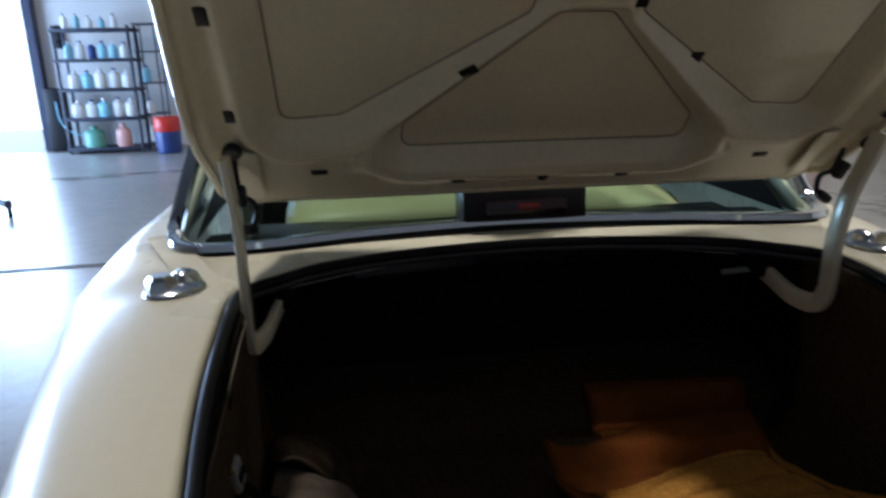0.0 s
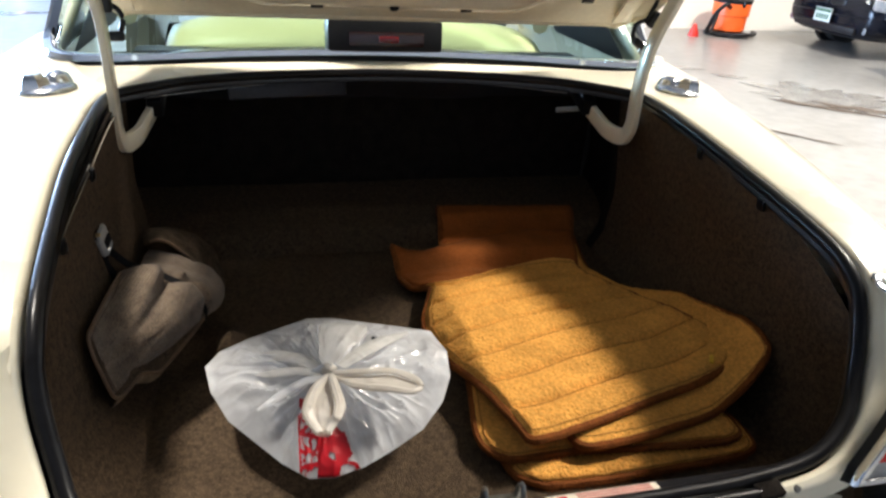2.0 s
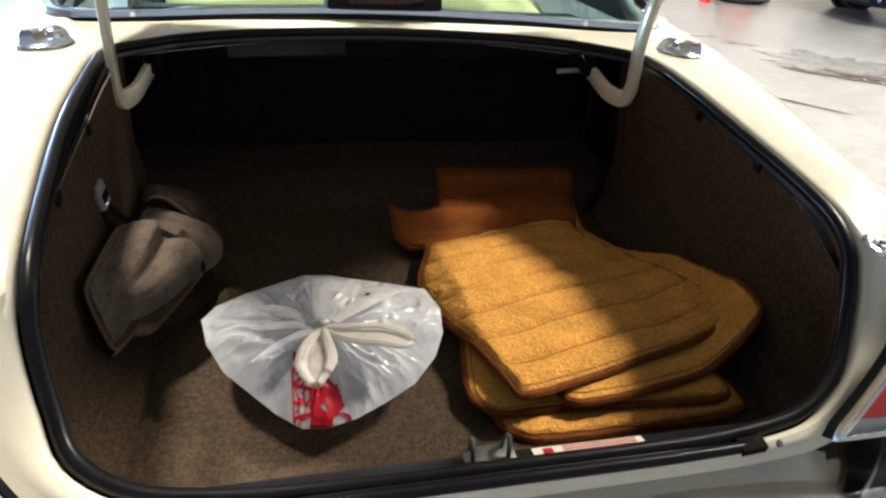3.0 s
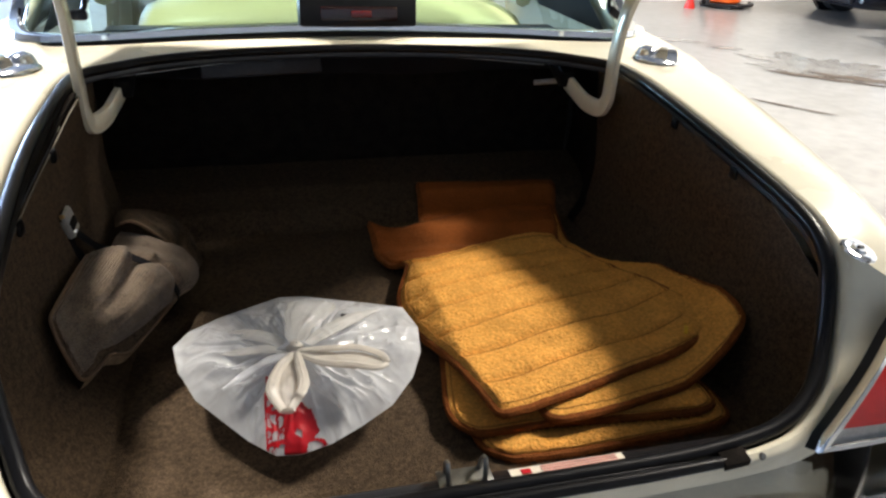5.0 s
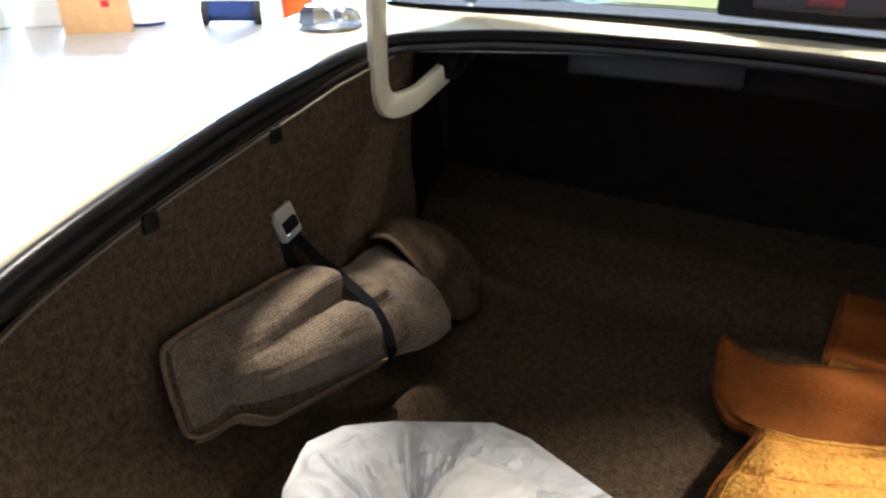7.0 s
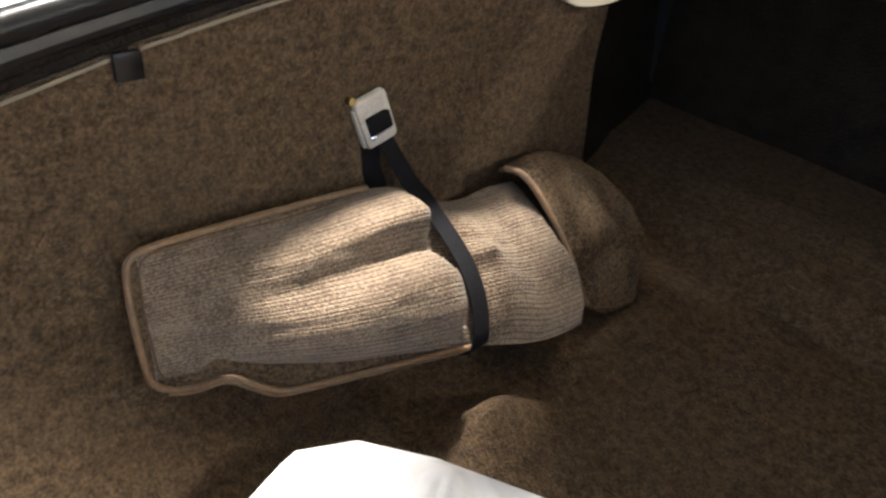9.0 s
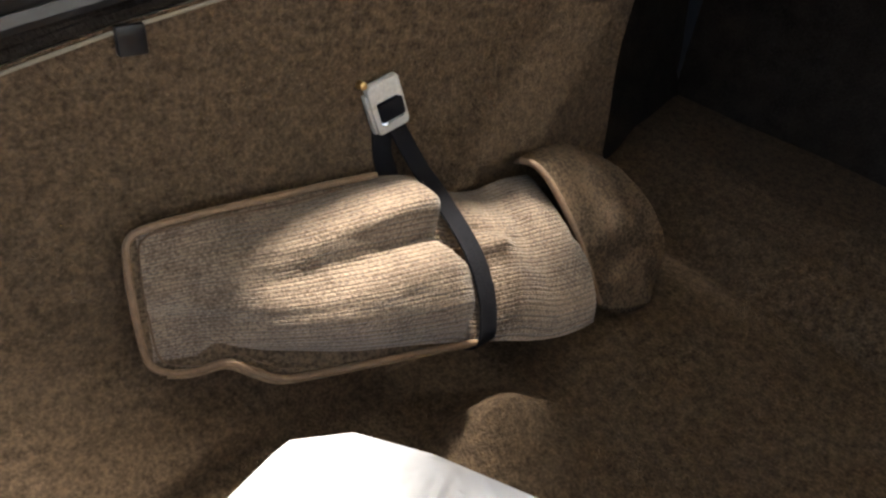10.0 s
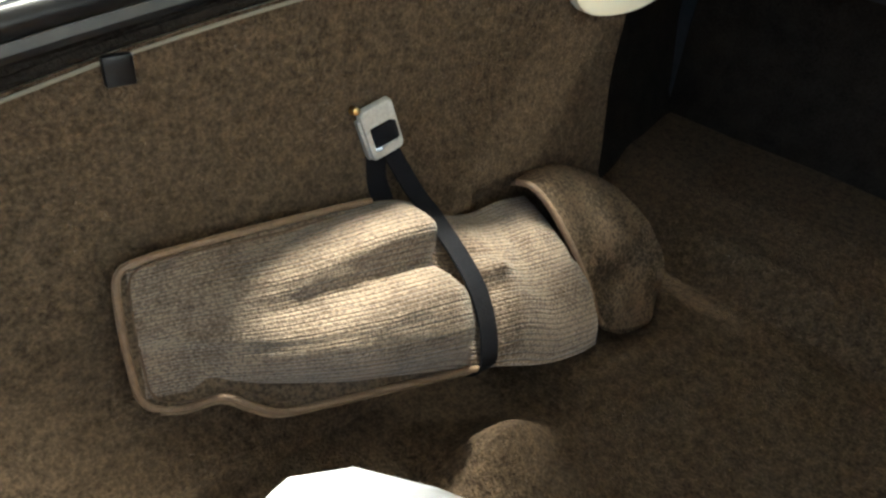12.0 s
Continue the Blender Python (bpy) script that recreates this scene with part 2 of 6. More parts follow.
def bag_material(name, clear, base=(0.84, 0.855, 0.88), rough=0.15, through_light=0.40):
    m = bpy.data.materials.new(name)
    m.use_nodes = True
    n, l = m.node_tree.nodes, m.node_tree.links
    out, b = n["Material Output"], n["Principled BSDF"]
    b.inputs["Base Color"].default_value = (*base, 1)
    b.inputs["Roughness"].default_value = rough
    b.inputs["Specular IOR Level"].default_value = 0.8
    co = n.new("ShaderNodeTexCoord")
    # creases that run out from the knot: noise over bearing and distance
    off = n.new("ShaderNodeVectorMath")
    off.operation = "SUBTRACT"
    off.inputs[1].default_value = (-0.186, 0.248, 0.0)
    l.new(co.outputs["Object"], off.inputs[0])
    axes, bearing, far = n.new("ShaderNodeSeparateXYZ"), n.new("ShaderNodeMath"), n.new("ShaderNodeVectorMath")
    bearing.operation, far.operation = "ARCTAN2", "LENGTH"
    l.new(off.outputs[0], axes.inputs[0])
    l.new(axes.outputs["Y"], bearing.inputs[0])
    l.new(axes.outputs["X"], bearing.inputs[1])
    l.new(off.outputs[0], far.inputs[0])
    polar = n.new("ShaderNodeCombineXYZ")
    l.new(bearing.outputs[0], polar.inputs["X"])
    l.new(far.outputs["Value"], polar.inputs["Y"])
    stretch = n.new("ShaderNodeVectorMath")
    stretch.operation = "MULTIPLY"
    stretch.inputs[1].default_value = (5.5, 10.0, 1.0)
    l.new(polar.outputs[0], stretch.inputs[0])
    noise_a = n.new("ShaderNodeTexNoise")
    noise_a.noise_type = "RIDGED_MULTIFRACTAL"
    noise_a.inputs["Scale"].default_value, noise_a.inputs["Detail"].default_value = 1.6, 3
    l.new(stretch.outputs[0], noise_a.inputs["Vector"])
    bp = n.new("ShaderNodeBump")
    bp.inputs["Strength"].default_value, bp.inputs["Distance"].default_value = 0.5, 0.004
    l.new(noise_a.outputs["Fac"], bp.inputs["Height"])
    # small sharp crumples of stiff film
    crumple, fold = n.new("ShaderNodeTexNoise"), n.new("ShaderNodeBump")
    crumple.noise_type = "RIDGED_MULTIFRACTAL"
    crumple.inputs["Scale"].default_value, crumple.inputs["Detail"].default_value, crumple.inputs["Distortion"].default_value = 20.0, 4, 1.2
    l.new(co.outputs["Object"], crumple.inputs["Vector"])
    fold.inputs["Strength"].default_value, fold.inputs["Distance"].default_value = 1.0, 0.008
    l.new(crumple.outputs["Fac"], fold.inputs["Height"])
    l.new(bp.outputs["Normal"], fold.inputs["Normal"])
    l.new(fold.outputs["Normal"], b.inputs["Normal"])
    tl, tp = n.new("ShaderNodeBsdfTranslucent"), n.new("ShaderNodeBsdfTransparent")
    tl.inputs["Color"].default_value = (*base, 1)
    m1, m2 = n.new("ShaderNodeMixShader"), n.new("ShaderNodeMixShader")
    m1.inputs[0].default_value = through_light
    thin, veil = n.new("ShaderNodeTexNoise"), n.new("ShaderNodeMapRange")
    thin.inputs["Scale"].default_value, thin.inputs["Detail"].default_value, thin.inputs["Distortion"].default_value = 19.0, 3, 1.0
    l.new(co.outputs["Object"], thin.inputs["Vector"])
    veil.inputs["From Min"].default_value, veil.inputs["From Max"].default_value = 0.35, 0.65
    veil.inputs["To Min"].default_value, veil.inputs["To Max"].default_value = clear * 0.65, clear * 1.35
    l.new(thin.outputs["Fac"], veil.inputs["Value"])
    l.new(veil.outputs["Result"], m2.inputs[0])
    l.new(b.outputs[0], m1.inputs[1])
    l.new(tl.outputs[0], m1.inputs[2])
    l.new(m1.outputs[0], m2.inputs[1])
    l.new(tp.outputs[0], m2.inputs[2])
    l.new(m2.outputs[0], out.inputs["Surface"])
    return m


def glow_material(name, color, strength):
    m = bpy.data.materials.new(name)
    m.use_nodes = True
    b = m.node_tree.nodes["Principled BSDF"]
    b.inputs["Base Color"].default_value = (*color, 1)
    b.inputs["Emission Color"].default_value = (*color, 1)
    b.inputs["Emission Strength"].default_value = strength
    return m


POUCH = knit_material("ribbed_fabric", (0.078, 0.055, 0.038), (0.262, 0.197, 0.142))
GLASS = glass_material()
FILM = bag_material("thin_white_plastic_film", 0.27)
FANNED = bag_material("fanned_white_plastic_film", 0.34, (0.80, 0.79, 0.765), 0.25, 0.40)
GATHERED = bag_material("gathered_white_plastic_film", 0.14, (0.76, 0.715, 0.645), 0.32, 0.36)
TUBEGLOW = glow_material("lamp_lens", (1.0, 0.96, 0.88), 8.0)
SKYGLOW = glow_material("bright_outdoors", (0.72, 0.86, 1.0), 16.0)


# ---- mesh helpers ----
def thing(name, label, category, m=None, group="", kind=""):
    ob = new(name)
    ob.empty_display_size = 0.1
    if m:
        ob.matrix_world = m
    return tagged(ob, label, category, group, kind)


def link_mesh(name, bm, mat, parent=None, label="", smooth=True):
    bmesh.ops.recalc_face_normals(bm, faces=bm.faces)
    me = bpy.data.meshes.new(name)
    bm.to_mesh(me)
    bm.free()
    for m in (mat if isinstance(mat, (list, tuple)) else [mat]):
        me.materials.append(m)
    if smooth:
        me.polygons.foreach_set("use_smooth", [True] * len(me.polygons))
        me.set_sharp_from_angle(angle=radians(40))
    ob = new(name, me)
    if parent:
        ob.parent = parent
    if label:
        ob["label"] = label
    return ob


def part(name, bm, mat, parent, label="", smooth=True):
    return link_mesh(name, bm, mat, parent, label, smooth)


def structure(name, bm, mat, label, category, smooth=False):
    return tagged(link_mesh(name, bm, mat, None, "", smooth), label, category, kind="structure")


def solid(ob, thickness, offset=-1.0):
    s = ob.modifiers.new("thickness", "SOLIDIFY")
    s.thickness, s.offset = thickness, offset
    return ob


def grid(rows, close_u=False, close_v=False, bm=None, uv=None):
    """Quads over rows of points; uv: repeats down the rows and across them."""
    bm = bm or bmesh.new()
    layer = bm.loops.layers.uv.new("UVMap") if uv else None
    vs = [[bm.verts.new(p) for p in r] for r in rows]
    nr, nc = len(vs), len(vs[0])
    for i in range(nr if close_v else nr - 1):
        for j in range(nc if close_u else nc - 1):
            q = (vs[i][j], vs[i][(j + 1) % nc], vs[(i + 1) % nr][(j + 1) % nc], vs[(i + 1) % nr][j])
            try:
                f = bm.faces.new(q)
            except ValueError:
                continue
            if uv:
                for lp, (a, b) in zip(f.loops, ((i, j), (i, j + 1), (i + 1, j + 1), (i + 1, j))):
                    lp[layer].uv = (uv[0] * a / nr, uv[1] * b / nc)
    return bm


def spline(pts, count, closed=False):
    """Catmull-Rom through control points, evenly spaced in length."""
    p = [Vector(a) for a in pts]
    k = len(p)
    fine = []
    for i in range(k if closed else k - 1):
        a, b, c, d = (p[(i + j) % k] if closed else p[min(max(i + j, 0), k - 1)] for j in (-1, 0, 1, 2))
        for s in range(12):
            t = s / 12
            fine.append(0.5 * ((2 * b) + (c - a) * t + (2 * a - 5 * b + 4 * c - d) * t * t + (3 * b - a - 3 * c + d) * t ** 3))
    fine.append(p[0].copy() if closed else p[-1].copy())
    length = [0.0]
    for a, b in zip(fine, fine[1:]):
        length.append(length[-1] + (b - a).length)
    out, j = [], 0
    n = count if closed else count - 1
    for i in range(count):
        want = length[-1] * i / n
        while j < len(length) - 2 and length[j + 1] < want:
            j += 1
        f = (want - length[j]) / max(1e-9, length[j + 1] - length[j])
        out.append(fine[j].lerp(fine[j + 1], min(1, max(0, f))))
    return out


def lerp_table(table, x):
    for (a, va), (b, vb) in zip(table, table[1:]):
        if x <= b:
            f = max(0.0, (x - a) / (b - a))
            f = f * f * (3 - 2 * f)
            return va + (vb - va) * f
    return table[-1][1]


def sweep(pts, section, closed=False, up=(0, 0, 1), bm=None, cap=True):
    """A section of (side, up) pairs carried along points."""
    bm = bm or bmesh.new()
    rows = []
    n = len(pts)
    side = None
    for i, p in enumerate(pts):
        a = pts[(i - 1) % n] if closed or i > 0 else pts[i]
        b = pts[(i + 1) % n] if closed or i < n - 1 else pts[i]
        t = (Vector(b) - Vector(a)).normalized()
        s = t.cross(Vector(up))
        if s.length < 0.05:
            s = side or Vector((1, 0, 0))
        s.normalize()
        side = s
        u = s.cross(t).normalized()
        rows.append([Vector(p) + s * x + u * y for x, y in section])
    grid(rows, close_u=True, close_v=closed, bm=bm)
    if cap and not closed:
        bm.verts.ensure_lookup_table()
        m = len(section)
        total = len(bm.verts)
        bm.faces.new([bm.verts[total - n * m + k] for k in range(m)])
        bm.faces.new([bm.verts[total - m + k] for k in range(m)])
    return bm


def ring(r, k=10, flat=1.0):
    return [(r * math.cos(2 * math.pi * i / k), r * flat * math.sin(2 * math.pi * i / k)) for i in range(k)]


def tube(pts, r, k=10, closed=False, bm=None):
    return sweep(pts, ring(r, k), closed, bm=bm)


def box(sx, sy, sz, m=None, bevel=0.0, bm=None, segs=2):
    """A box centred on x and y, standing on z = 0, with rounded edges."""
    out = bmesh.new()
    bmesh.ops.create_cube(out, size=1, matrix=Matrix.Translation((0, 0, sz / 2)) @ Matrix.Diagonal((sx, sy, sz, 1)))
    if bevel:
        bmesh.ops.bevel(out, geom=out.edges[:], offset=bevel, segments=segs, affect="EDGES", profile=0.5)
    if m:
        bmesh.ops.transform(out, matrix=m, verts=out.verts)
    if bm:
        me = bpy.data.meshes.new("tmp")
        out.to_mesh(me)
        out.free()
        bm.from_mesh(me)
        bpy.data.meshes.remove(me)
        return bm
    return out


def lathe(profile, k=24, m=None, bm=None, cap=True):
    """Profile of (radius, height) turned about z."""
    bm = bm or bmesh.new()
    rows = [[Vector((r * math.cos(2 * math.pi * i / k), r * math.sin(2 * math.pi * i / k), z)) for i in range(k)] for r, z in profile]
    if m:
        rows = [[m @ p for p in r] for r in rows]
    start = len(bm.verts)
    grid(rows, close_u=True, bm=bm)
    bm.verts.ensure_lookup_table()
    for base, r in ((start, profile[0][0]), (start + (len(profile) - 1) * k, profile[-1][0])):
        if cap and r > 1e-6:
            bm.faces.new([bm.verts[base + i] for i in range(k)])
    bmesh.ops.remove_doubles(bm, verts=bm.verts[start:], dist=1e-6)
    return bm


# ---- garage shell ----
XL, XR, YB, YF, YJ, XJ = -8.6, 13.0, -7.0, 11.3, 8.55, 1.5

bm = grid([[(x, y, 0) for x in np.linspace(-60, 60, 25)] for y in np.linspace(-60, 80, 29)])
structure("ground", bm, CONCRETE, "pale grey sealed concrete floor with damp stains", "floor")


def wall(name, x0, y0, x1, y1, mat, label, z0=0.0, z1=CEIL, thick=0.2):
    d = Vector((x1 - x0, y1 - y0, 0))
    ang = math.degrees(math.atan2(d.y, d.x))
    b = box(d.length, thick, z1 - z0, pose((x0 + x1) / 2, (y0 + y1) / 2, z0, 0, 0, ang), 0.004)
    return structure(name, b, mat, label, "wall")


wall("wall_north_left", -4.95, YF + 0.1, XJ, YF + 0.1, GREYWALL, "grey painted garage wall behind the shelving")
wall("wall_north_over_door", XL, YF + 0.1, -4.95, YF + 0.1, GREYWALL, "grey wall above the open garage door", 2.9, CEIL)
wall("wall_jog", XJ + 0.1, YJ, XJ + 0.1, YF + 0.2, WHITEWALL, "white painted return wall")
wall("wall_north_right", XJ + 0.2, YJ + 0.1, XR, YJ + 0.1, WHITEWALL, "bright white painted garage wall")
wall("wall_east", XR + 0.1, YB, XR + 0.1, YJ + 0.2, WHITEWALL, "white painted garage side wall")
# south and west walls are out of view; their dark colour limits fill light
wall("wall_south", XL, YB - 0.1, XR + 0.2, YB - 0.1, DIMWALL, "unseen garage back wall, dark grey to cut bounced light")
wall("wall_west_rear", XL - 0.1, YB - 0.2, XL - 0.1, 5.7, DIMWALL, "unseen garage side wall, dark grey to cut bounced light")
wall("wall_west_front", XL - 0.1, 9.5, XL - 0.1, YF + 0.2, DIMWALL, "unseen garage side wall, dark grey to cut bounced light")
# west wall is split to leave the added opening for the fill lamp
wall("wall_west_over_gap", XL - 0.1, 5.7, XL - 0.1, 9.5, DIMWALL, "unseen dark wall above the added side opening", 3.0, CEIL)
# unseen ceiling, darkened to hold back ambient bounce
structure("ceiling", box(XR - XL + 0.6, YF - YB + 0.8, 0.2, pose((XL + XR) / 2, (YB + YF) / 2, CEIL)), CEILPAINT, "unseen garage ceiling, dark to cut bounced light", "ceiling")
structure("door_1_jamb", box(0.14, 0.34, 2.9, pose(-4.9, YF + 0.02, 0), 0.01), HOIST, "dark blue steel jamb of the open garage door", "door frame")

# glowing sheet added behind the unseen side opening
structure("backdrop_side_fill", box(0.05, 12.0, 5.0, pose(-12.5, 7.6, 0)), SKYGLOW, "unseen glowing sheet outside the added side opening", "backdrop")
structure("backdrop", box(14.0, 0.05, 5.0, pose(-9.0, 15.0, 0)), SKYGLOW, "hazy bright daylight outside the garage door", "backdrop")

for lx, ly, size, watts in BAYS:
    f = thing("bay_light_fitting", "round white high-bay lamp hanging from the ceiling", "ceiling light", pose(lx, ly, CEIL - 0.40), "garage bay lamps")
    part("reflector", lathe([(0.27, -0.02), (0.25, 0.03), (0.12, 0.16), (0.08, 0.18)], 28, cap=False), WHITEPL, f)
    part("stem", lathe([(0.012, 0.18), (0.012, 0.40)], 10), STEEL, f)
    part("lens", lathe([(0.0, 0.012), (0.20, 0.012), (0.20, 0.016)], 28), TUBEGLOW, f)

# damp marks on the floor, thin films of water
FILMWET = material("wet_dark_film", (0.25, 0.243, 0.232), 0.16, var=0.35, scale=6, fine=40)
DIRT = material("brown_dirt", (0.075, 0.055, 0.040), 0.7, var=0.4, scale=9, fine=60)


def puddle(name, cx, cy, rx, ry, turn, mat, seed, label, z=0.004):
    b = bmesh.new()
    k = 160
    rim = []
    for i in range(k):
        a = 2 * math.pi * i / k
        r = 1 + 0.7 * noise.noise(Vector((math.cos(a) * 1.8, math.sin(a) * 1.8, seed))) + 0.5 * noise.noise(Vector((math.cos(a) * 5, math.sin(a) * 5, seed + 3))) + 0.3 * noise.noise(Vector((math.cos(a) * 14, math.sin(a) * 14, seed + 6)))
        rim.append(b.verts.new((rx * r * math.cos(a), ry * r * math.sin(a), 0)))
    b.faces.new(rim)
    ob = link_mesh(name, b, mat, None, "", False)
    ob.matrix_world = pose(cx, cy, z, 0, 0, turn)
    return tagged(ob, label, "floor stain", kind="structure")


puddle("floor_stain", 4.55, 4.60, 0.55, 0.42, -45, FILMWET, 1.0, "damp grey water patch on the concrete floor")
puddle("floor_stain", 4.28, 4.22, 0.42, 0.05, -42, DIRT, 2.0, "brown dirt streak across the damp patch", 0.006)
puddle("floor_stain", 4.55, 4.20, 0.30, 0.07, -38, DIRT, 3.0, "brown dirt streak on the concrete floor", 0.008)
puddle("floor_stain", 3.36, 3.50, 0.26, 0.022, -52, DIRT, 9.0, "thin brown dirt streak on the concrete floor", 0.006)
puddle("floor_stain", 4.13, 5.45, 0.16, 0.08, -30, FILMWET, 4.0, "small damp mark on the concrete floor")
puddle("floor_stain", 3.80, 5.85, 0.25, 0.08, -30, FILMWET, 5.0, "small damp mark on the concrete floor")
puddle("floor_stain", -3.3, 8.3, 0.6, 0.12, 10, FILMWET, 6.0, "dark damp mark on the concrete floor")
puddle("floor_stain", -2.5, 8.5, 0.4, 0.10, 10, FILMWET, 7.0, "dark damp mark on the concrete floor")
puddle("floor_stain", -2.2, 4.4, 1.4, 0.025, 3, DIRT, 8.0, "dark crack line in the concrete floor", 0.006)

# ---- open-boot saloon: shared curves ----
OPEN_HALF = [(0, -0.050, 0.674), (0.20, -0.050, 0.675), (0.31, -0.049, 0.680), (0.41, -0.040, 0.694), (0.476, -0.010, 0.724), (0.516, 0.032, 0.766),
             (0.541, 0.075, 0.824), (0.552, 0.115, 0.868), (0.556, 0.20, 0.90), (0.559, 0.45, 0.935), (0.564, 0.65, 0.955), (0.562, 0.77, 0.962), (0.54, 0.825, 0.965),
             (0.49, 0.866, 0.967), (0.41, 0.924, 0.968), (0.245, 0.977, 0.969), (0, 1.006, 0.969)]


def left_in(y):
    """The near-side flange stands further in close to the tail."""
    return lerp_table([(-0.02, 0.0), (0.05, 0.020), (0.10, 0.028), (0.16, 0.024), (0.34, 0.0)], y)


OPENING = spline(OPEN_HALF + [(left_in(y) - x, y, z) for x, y, z in OPEN_HALF[-2:0:-1]], 220, closed=True)
RIGHT_EDGE = sorted([(p.y, p.x, p.z) for p in OPENING if p.x > 0.35 and 0.08 < p.y < 0.80])
LEFT_EDGE = sorted([(p.y, -p.x, p.z) for p in OPENING if p.x < -0.35 and 0.08 < p.y < 0.80])


def slew(y):
    """The tail stands a little to the right of the cabin's middle."""
    return 0.006 * max(0.0, min(1.0, 1 - y / 0.9))


for p in OPENING:
    p.x += slew(p.y)


def z_top(y):
    return lerp_table([(-0.12, 0.79), (0.0, 0.845), (0.12, 0.885), (0.25, 0.909), (0.45, 0.935), (0.8, 0.963), (1.0, 0.969), (1.4, 0.972), (2.6, 0.965)], y)


car = thing("open_saloon_car", "cream saloon car with its boot lid raised", "car")


def edge_at(y, s):
    """The opening's side edge at y: x and z."""
    side = RIGHT_EDGE if s > 0 else LEFT_EDGE
    for a, b in zip(side, side[1:]):
        if y <= b[0]:
            f = max(0.0, (y - a[0]) / (b[0] - a[0]))
            return a[1] + (b[1] - a[1]) * f, a[2] + (b[2] - a[2]) * f
    return side[-1][1], side[-1][2]


def inset(points, inward, down, centre=Vector((0, 0.45, 0.80))):
    """The opening's outline moved towards its middle and below its surface."""
    out = []
    n = len(points)
    for i, p in enumerate(points):
        t = (points[(i + 1) % n] - points[i - 1]).normalized()
        d = centre - p
        d = (d - t * d.dot(t)).normalized()
        # keep the move mostly level on the deck and mostly inward on the tail
        level = min(1.0, max(0.0, (p.y - 0.02) / 0.1))
        flat = Vector((d.x, d.y, d.z * (1 - level))).normalized()
        nrm = t.cross(flat).normalized()
        if nrm.dot(Vector((0, 1 - level, -1))) < 0:
            nrm = -nrm
        out.append(p + flat * inward + nrm * down)
    return out


# ---- body ----
WING = [(0.0, 0.0), (0.02, 0.001), (0.09, -0.001), (0.15, -0.008), (0.20, -0.024), (0.24, -0.052), (0.268, -0.10), (0.284, -0.18), (0.288, -0.30), (0.278, -0.45), (0.25, -0.56)]


def wing_row(y, s):
    x_in, z_in = edge_at(min(y, 0.795), s)
    if y > 0.795:
        x_in = lerp_table([(0.795, x_in), (0.95, 0.624), (1.1, 0.692), (1.3, 0.70), (1.7, 0.68), (2.6, 0.66)], y)
    if y > 0.4:
        z_in = z_top(y) if y > 0.8 else z_in
    if y < 0.09:
        x_in, z_in = lerp_table([(-0.12, 0.56), (0.0, 0.545 if s > 0 else 0.535), (0.09, x_in)], y), float(np.interp(y, (-0.06, -0.02, 0.03, 0.09), (0.66, 0.705, 0.764, z_in)))
    reach = 0.895 - 0.211 * max(0.0, 0.95 - y) ** 1.125
    out = []
    for dx, dz in WING:
        x = x_in + dx / 0.288 * (reach - x_in)
        out.append((s * x + slew(y), y, max(0.22, z_in + dz)))
    return out


for s in (-1, 1):
    ys = list(np.linspace(-0.05, 1.0, 44)) + list(np.linspace(1.05, 2.6, 20))
    part("rear_wing", grid([wing_row(y, s) for y in ys]), CREAM, car)

glass_low = spline([(-0.700, 1.105, 0.992), (-0.682, 1.035, 0.980), (-0.63, 0.990, 0.977), (-0.50, 0.990, 0.980), (-0.30, 1.020, 0.985), (0, 1.045, 0.987), (0.30, 1.020, 0.985), (0.50, 0.990, 0.980), (0.63, 0.990, 0.977), (0.682, 1.035, 0.980), (0.700, 1.105, 0.992)], 61)
front_edge = [p for p in spline([(-0.556, 0.795, 0.9635), (-0.54, 0.825, 0.965), (-0.49, 0.866, 0.967), (-0.41, 0.924, 0.968), (-0.245, 0.977, 0.969), (0, 1.006, 0.969), (0.245, 0.977, 0.969), (0.41, 0.924, 0.968), (0.49, 0.866, 0.967), (0.54, 0.825, 0.965), (0.556, 0.795, 0.9635)], 61)]
rows = []
for f in np.linspace(0, 1, 5):
    rows.append([a.lerp(b, f) + Vector((0, 0, 0.002 * math.sin(math.pi * f))) for a, b in zip(front_edge, glass_low)])
    for end, side in ((0, -1), (-1, 1)):
        rows[-1].insert(0 if end == 0 else len(rows[-1]), rows[-1][end] + Vector((side * 0.06, 0, -0.007)))
part("rear_deck", grid(rows), CREAM, car)

# tail panel between the opening and the bumper
outer = spline([(0, -0.056, 0.650), (0.20, -0.056, 0.651), (0.34, -0.056, 0.656), (0.44, -0.050, 0.670), (0.53, -0.022, 0.715), (0.60, 0.010, 0.79), (0.60, 0.03, 0.84)], 40)
for s in (-1, 1):
    half = spline([(x - (left_in(y) if s < 0 else 0), y, z) for x, y, z in OPEN_HALF[:8]], 40)
    rows = []
    for f in np.linspace(0, 1, 8):
        g = f ** 0.8
        rows.append([Vector((s * (a.x + (b.x - a.x) * f) + slew(a.y), a.y + (b.y - a.y) * g - 0.003 * math.sin(math.pi * min(1, f * 2.0)), a.z + (b.z - a.z) * f)) for a, b in zip(half, outer)])
    part("tail_panel", grid(rows), CREAM, car)
    # the lip turns under into the shaded gap above the bumper
    part("lip_return", grid([[p + Vector((0, d, h)) for p in rows[-1]] for d, h in ((0.0, 0.0), (0.004, -0.005), (0.012, -0.007), (0.030, -0.010), (0.040, -0.060))]), CREAM, car)

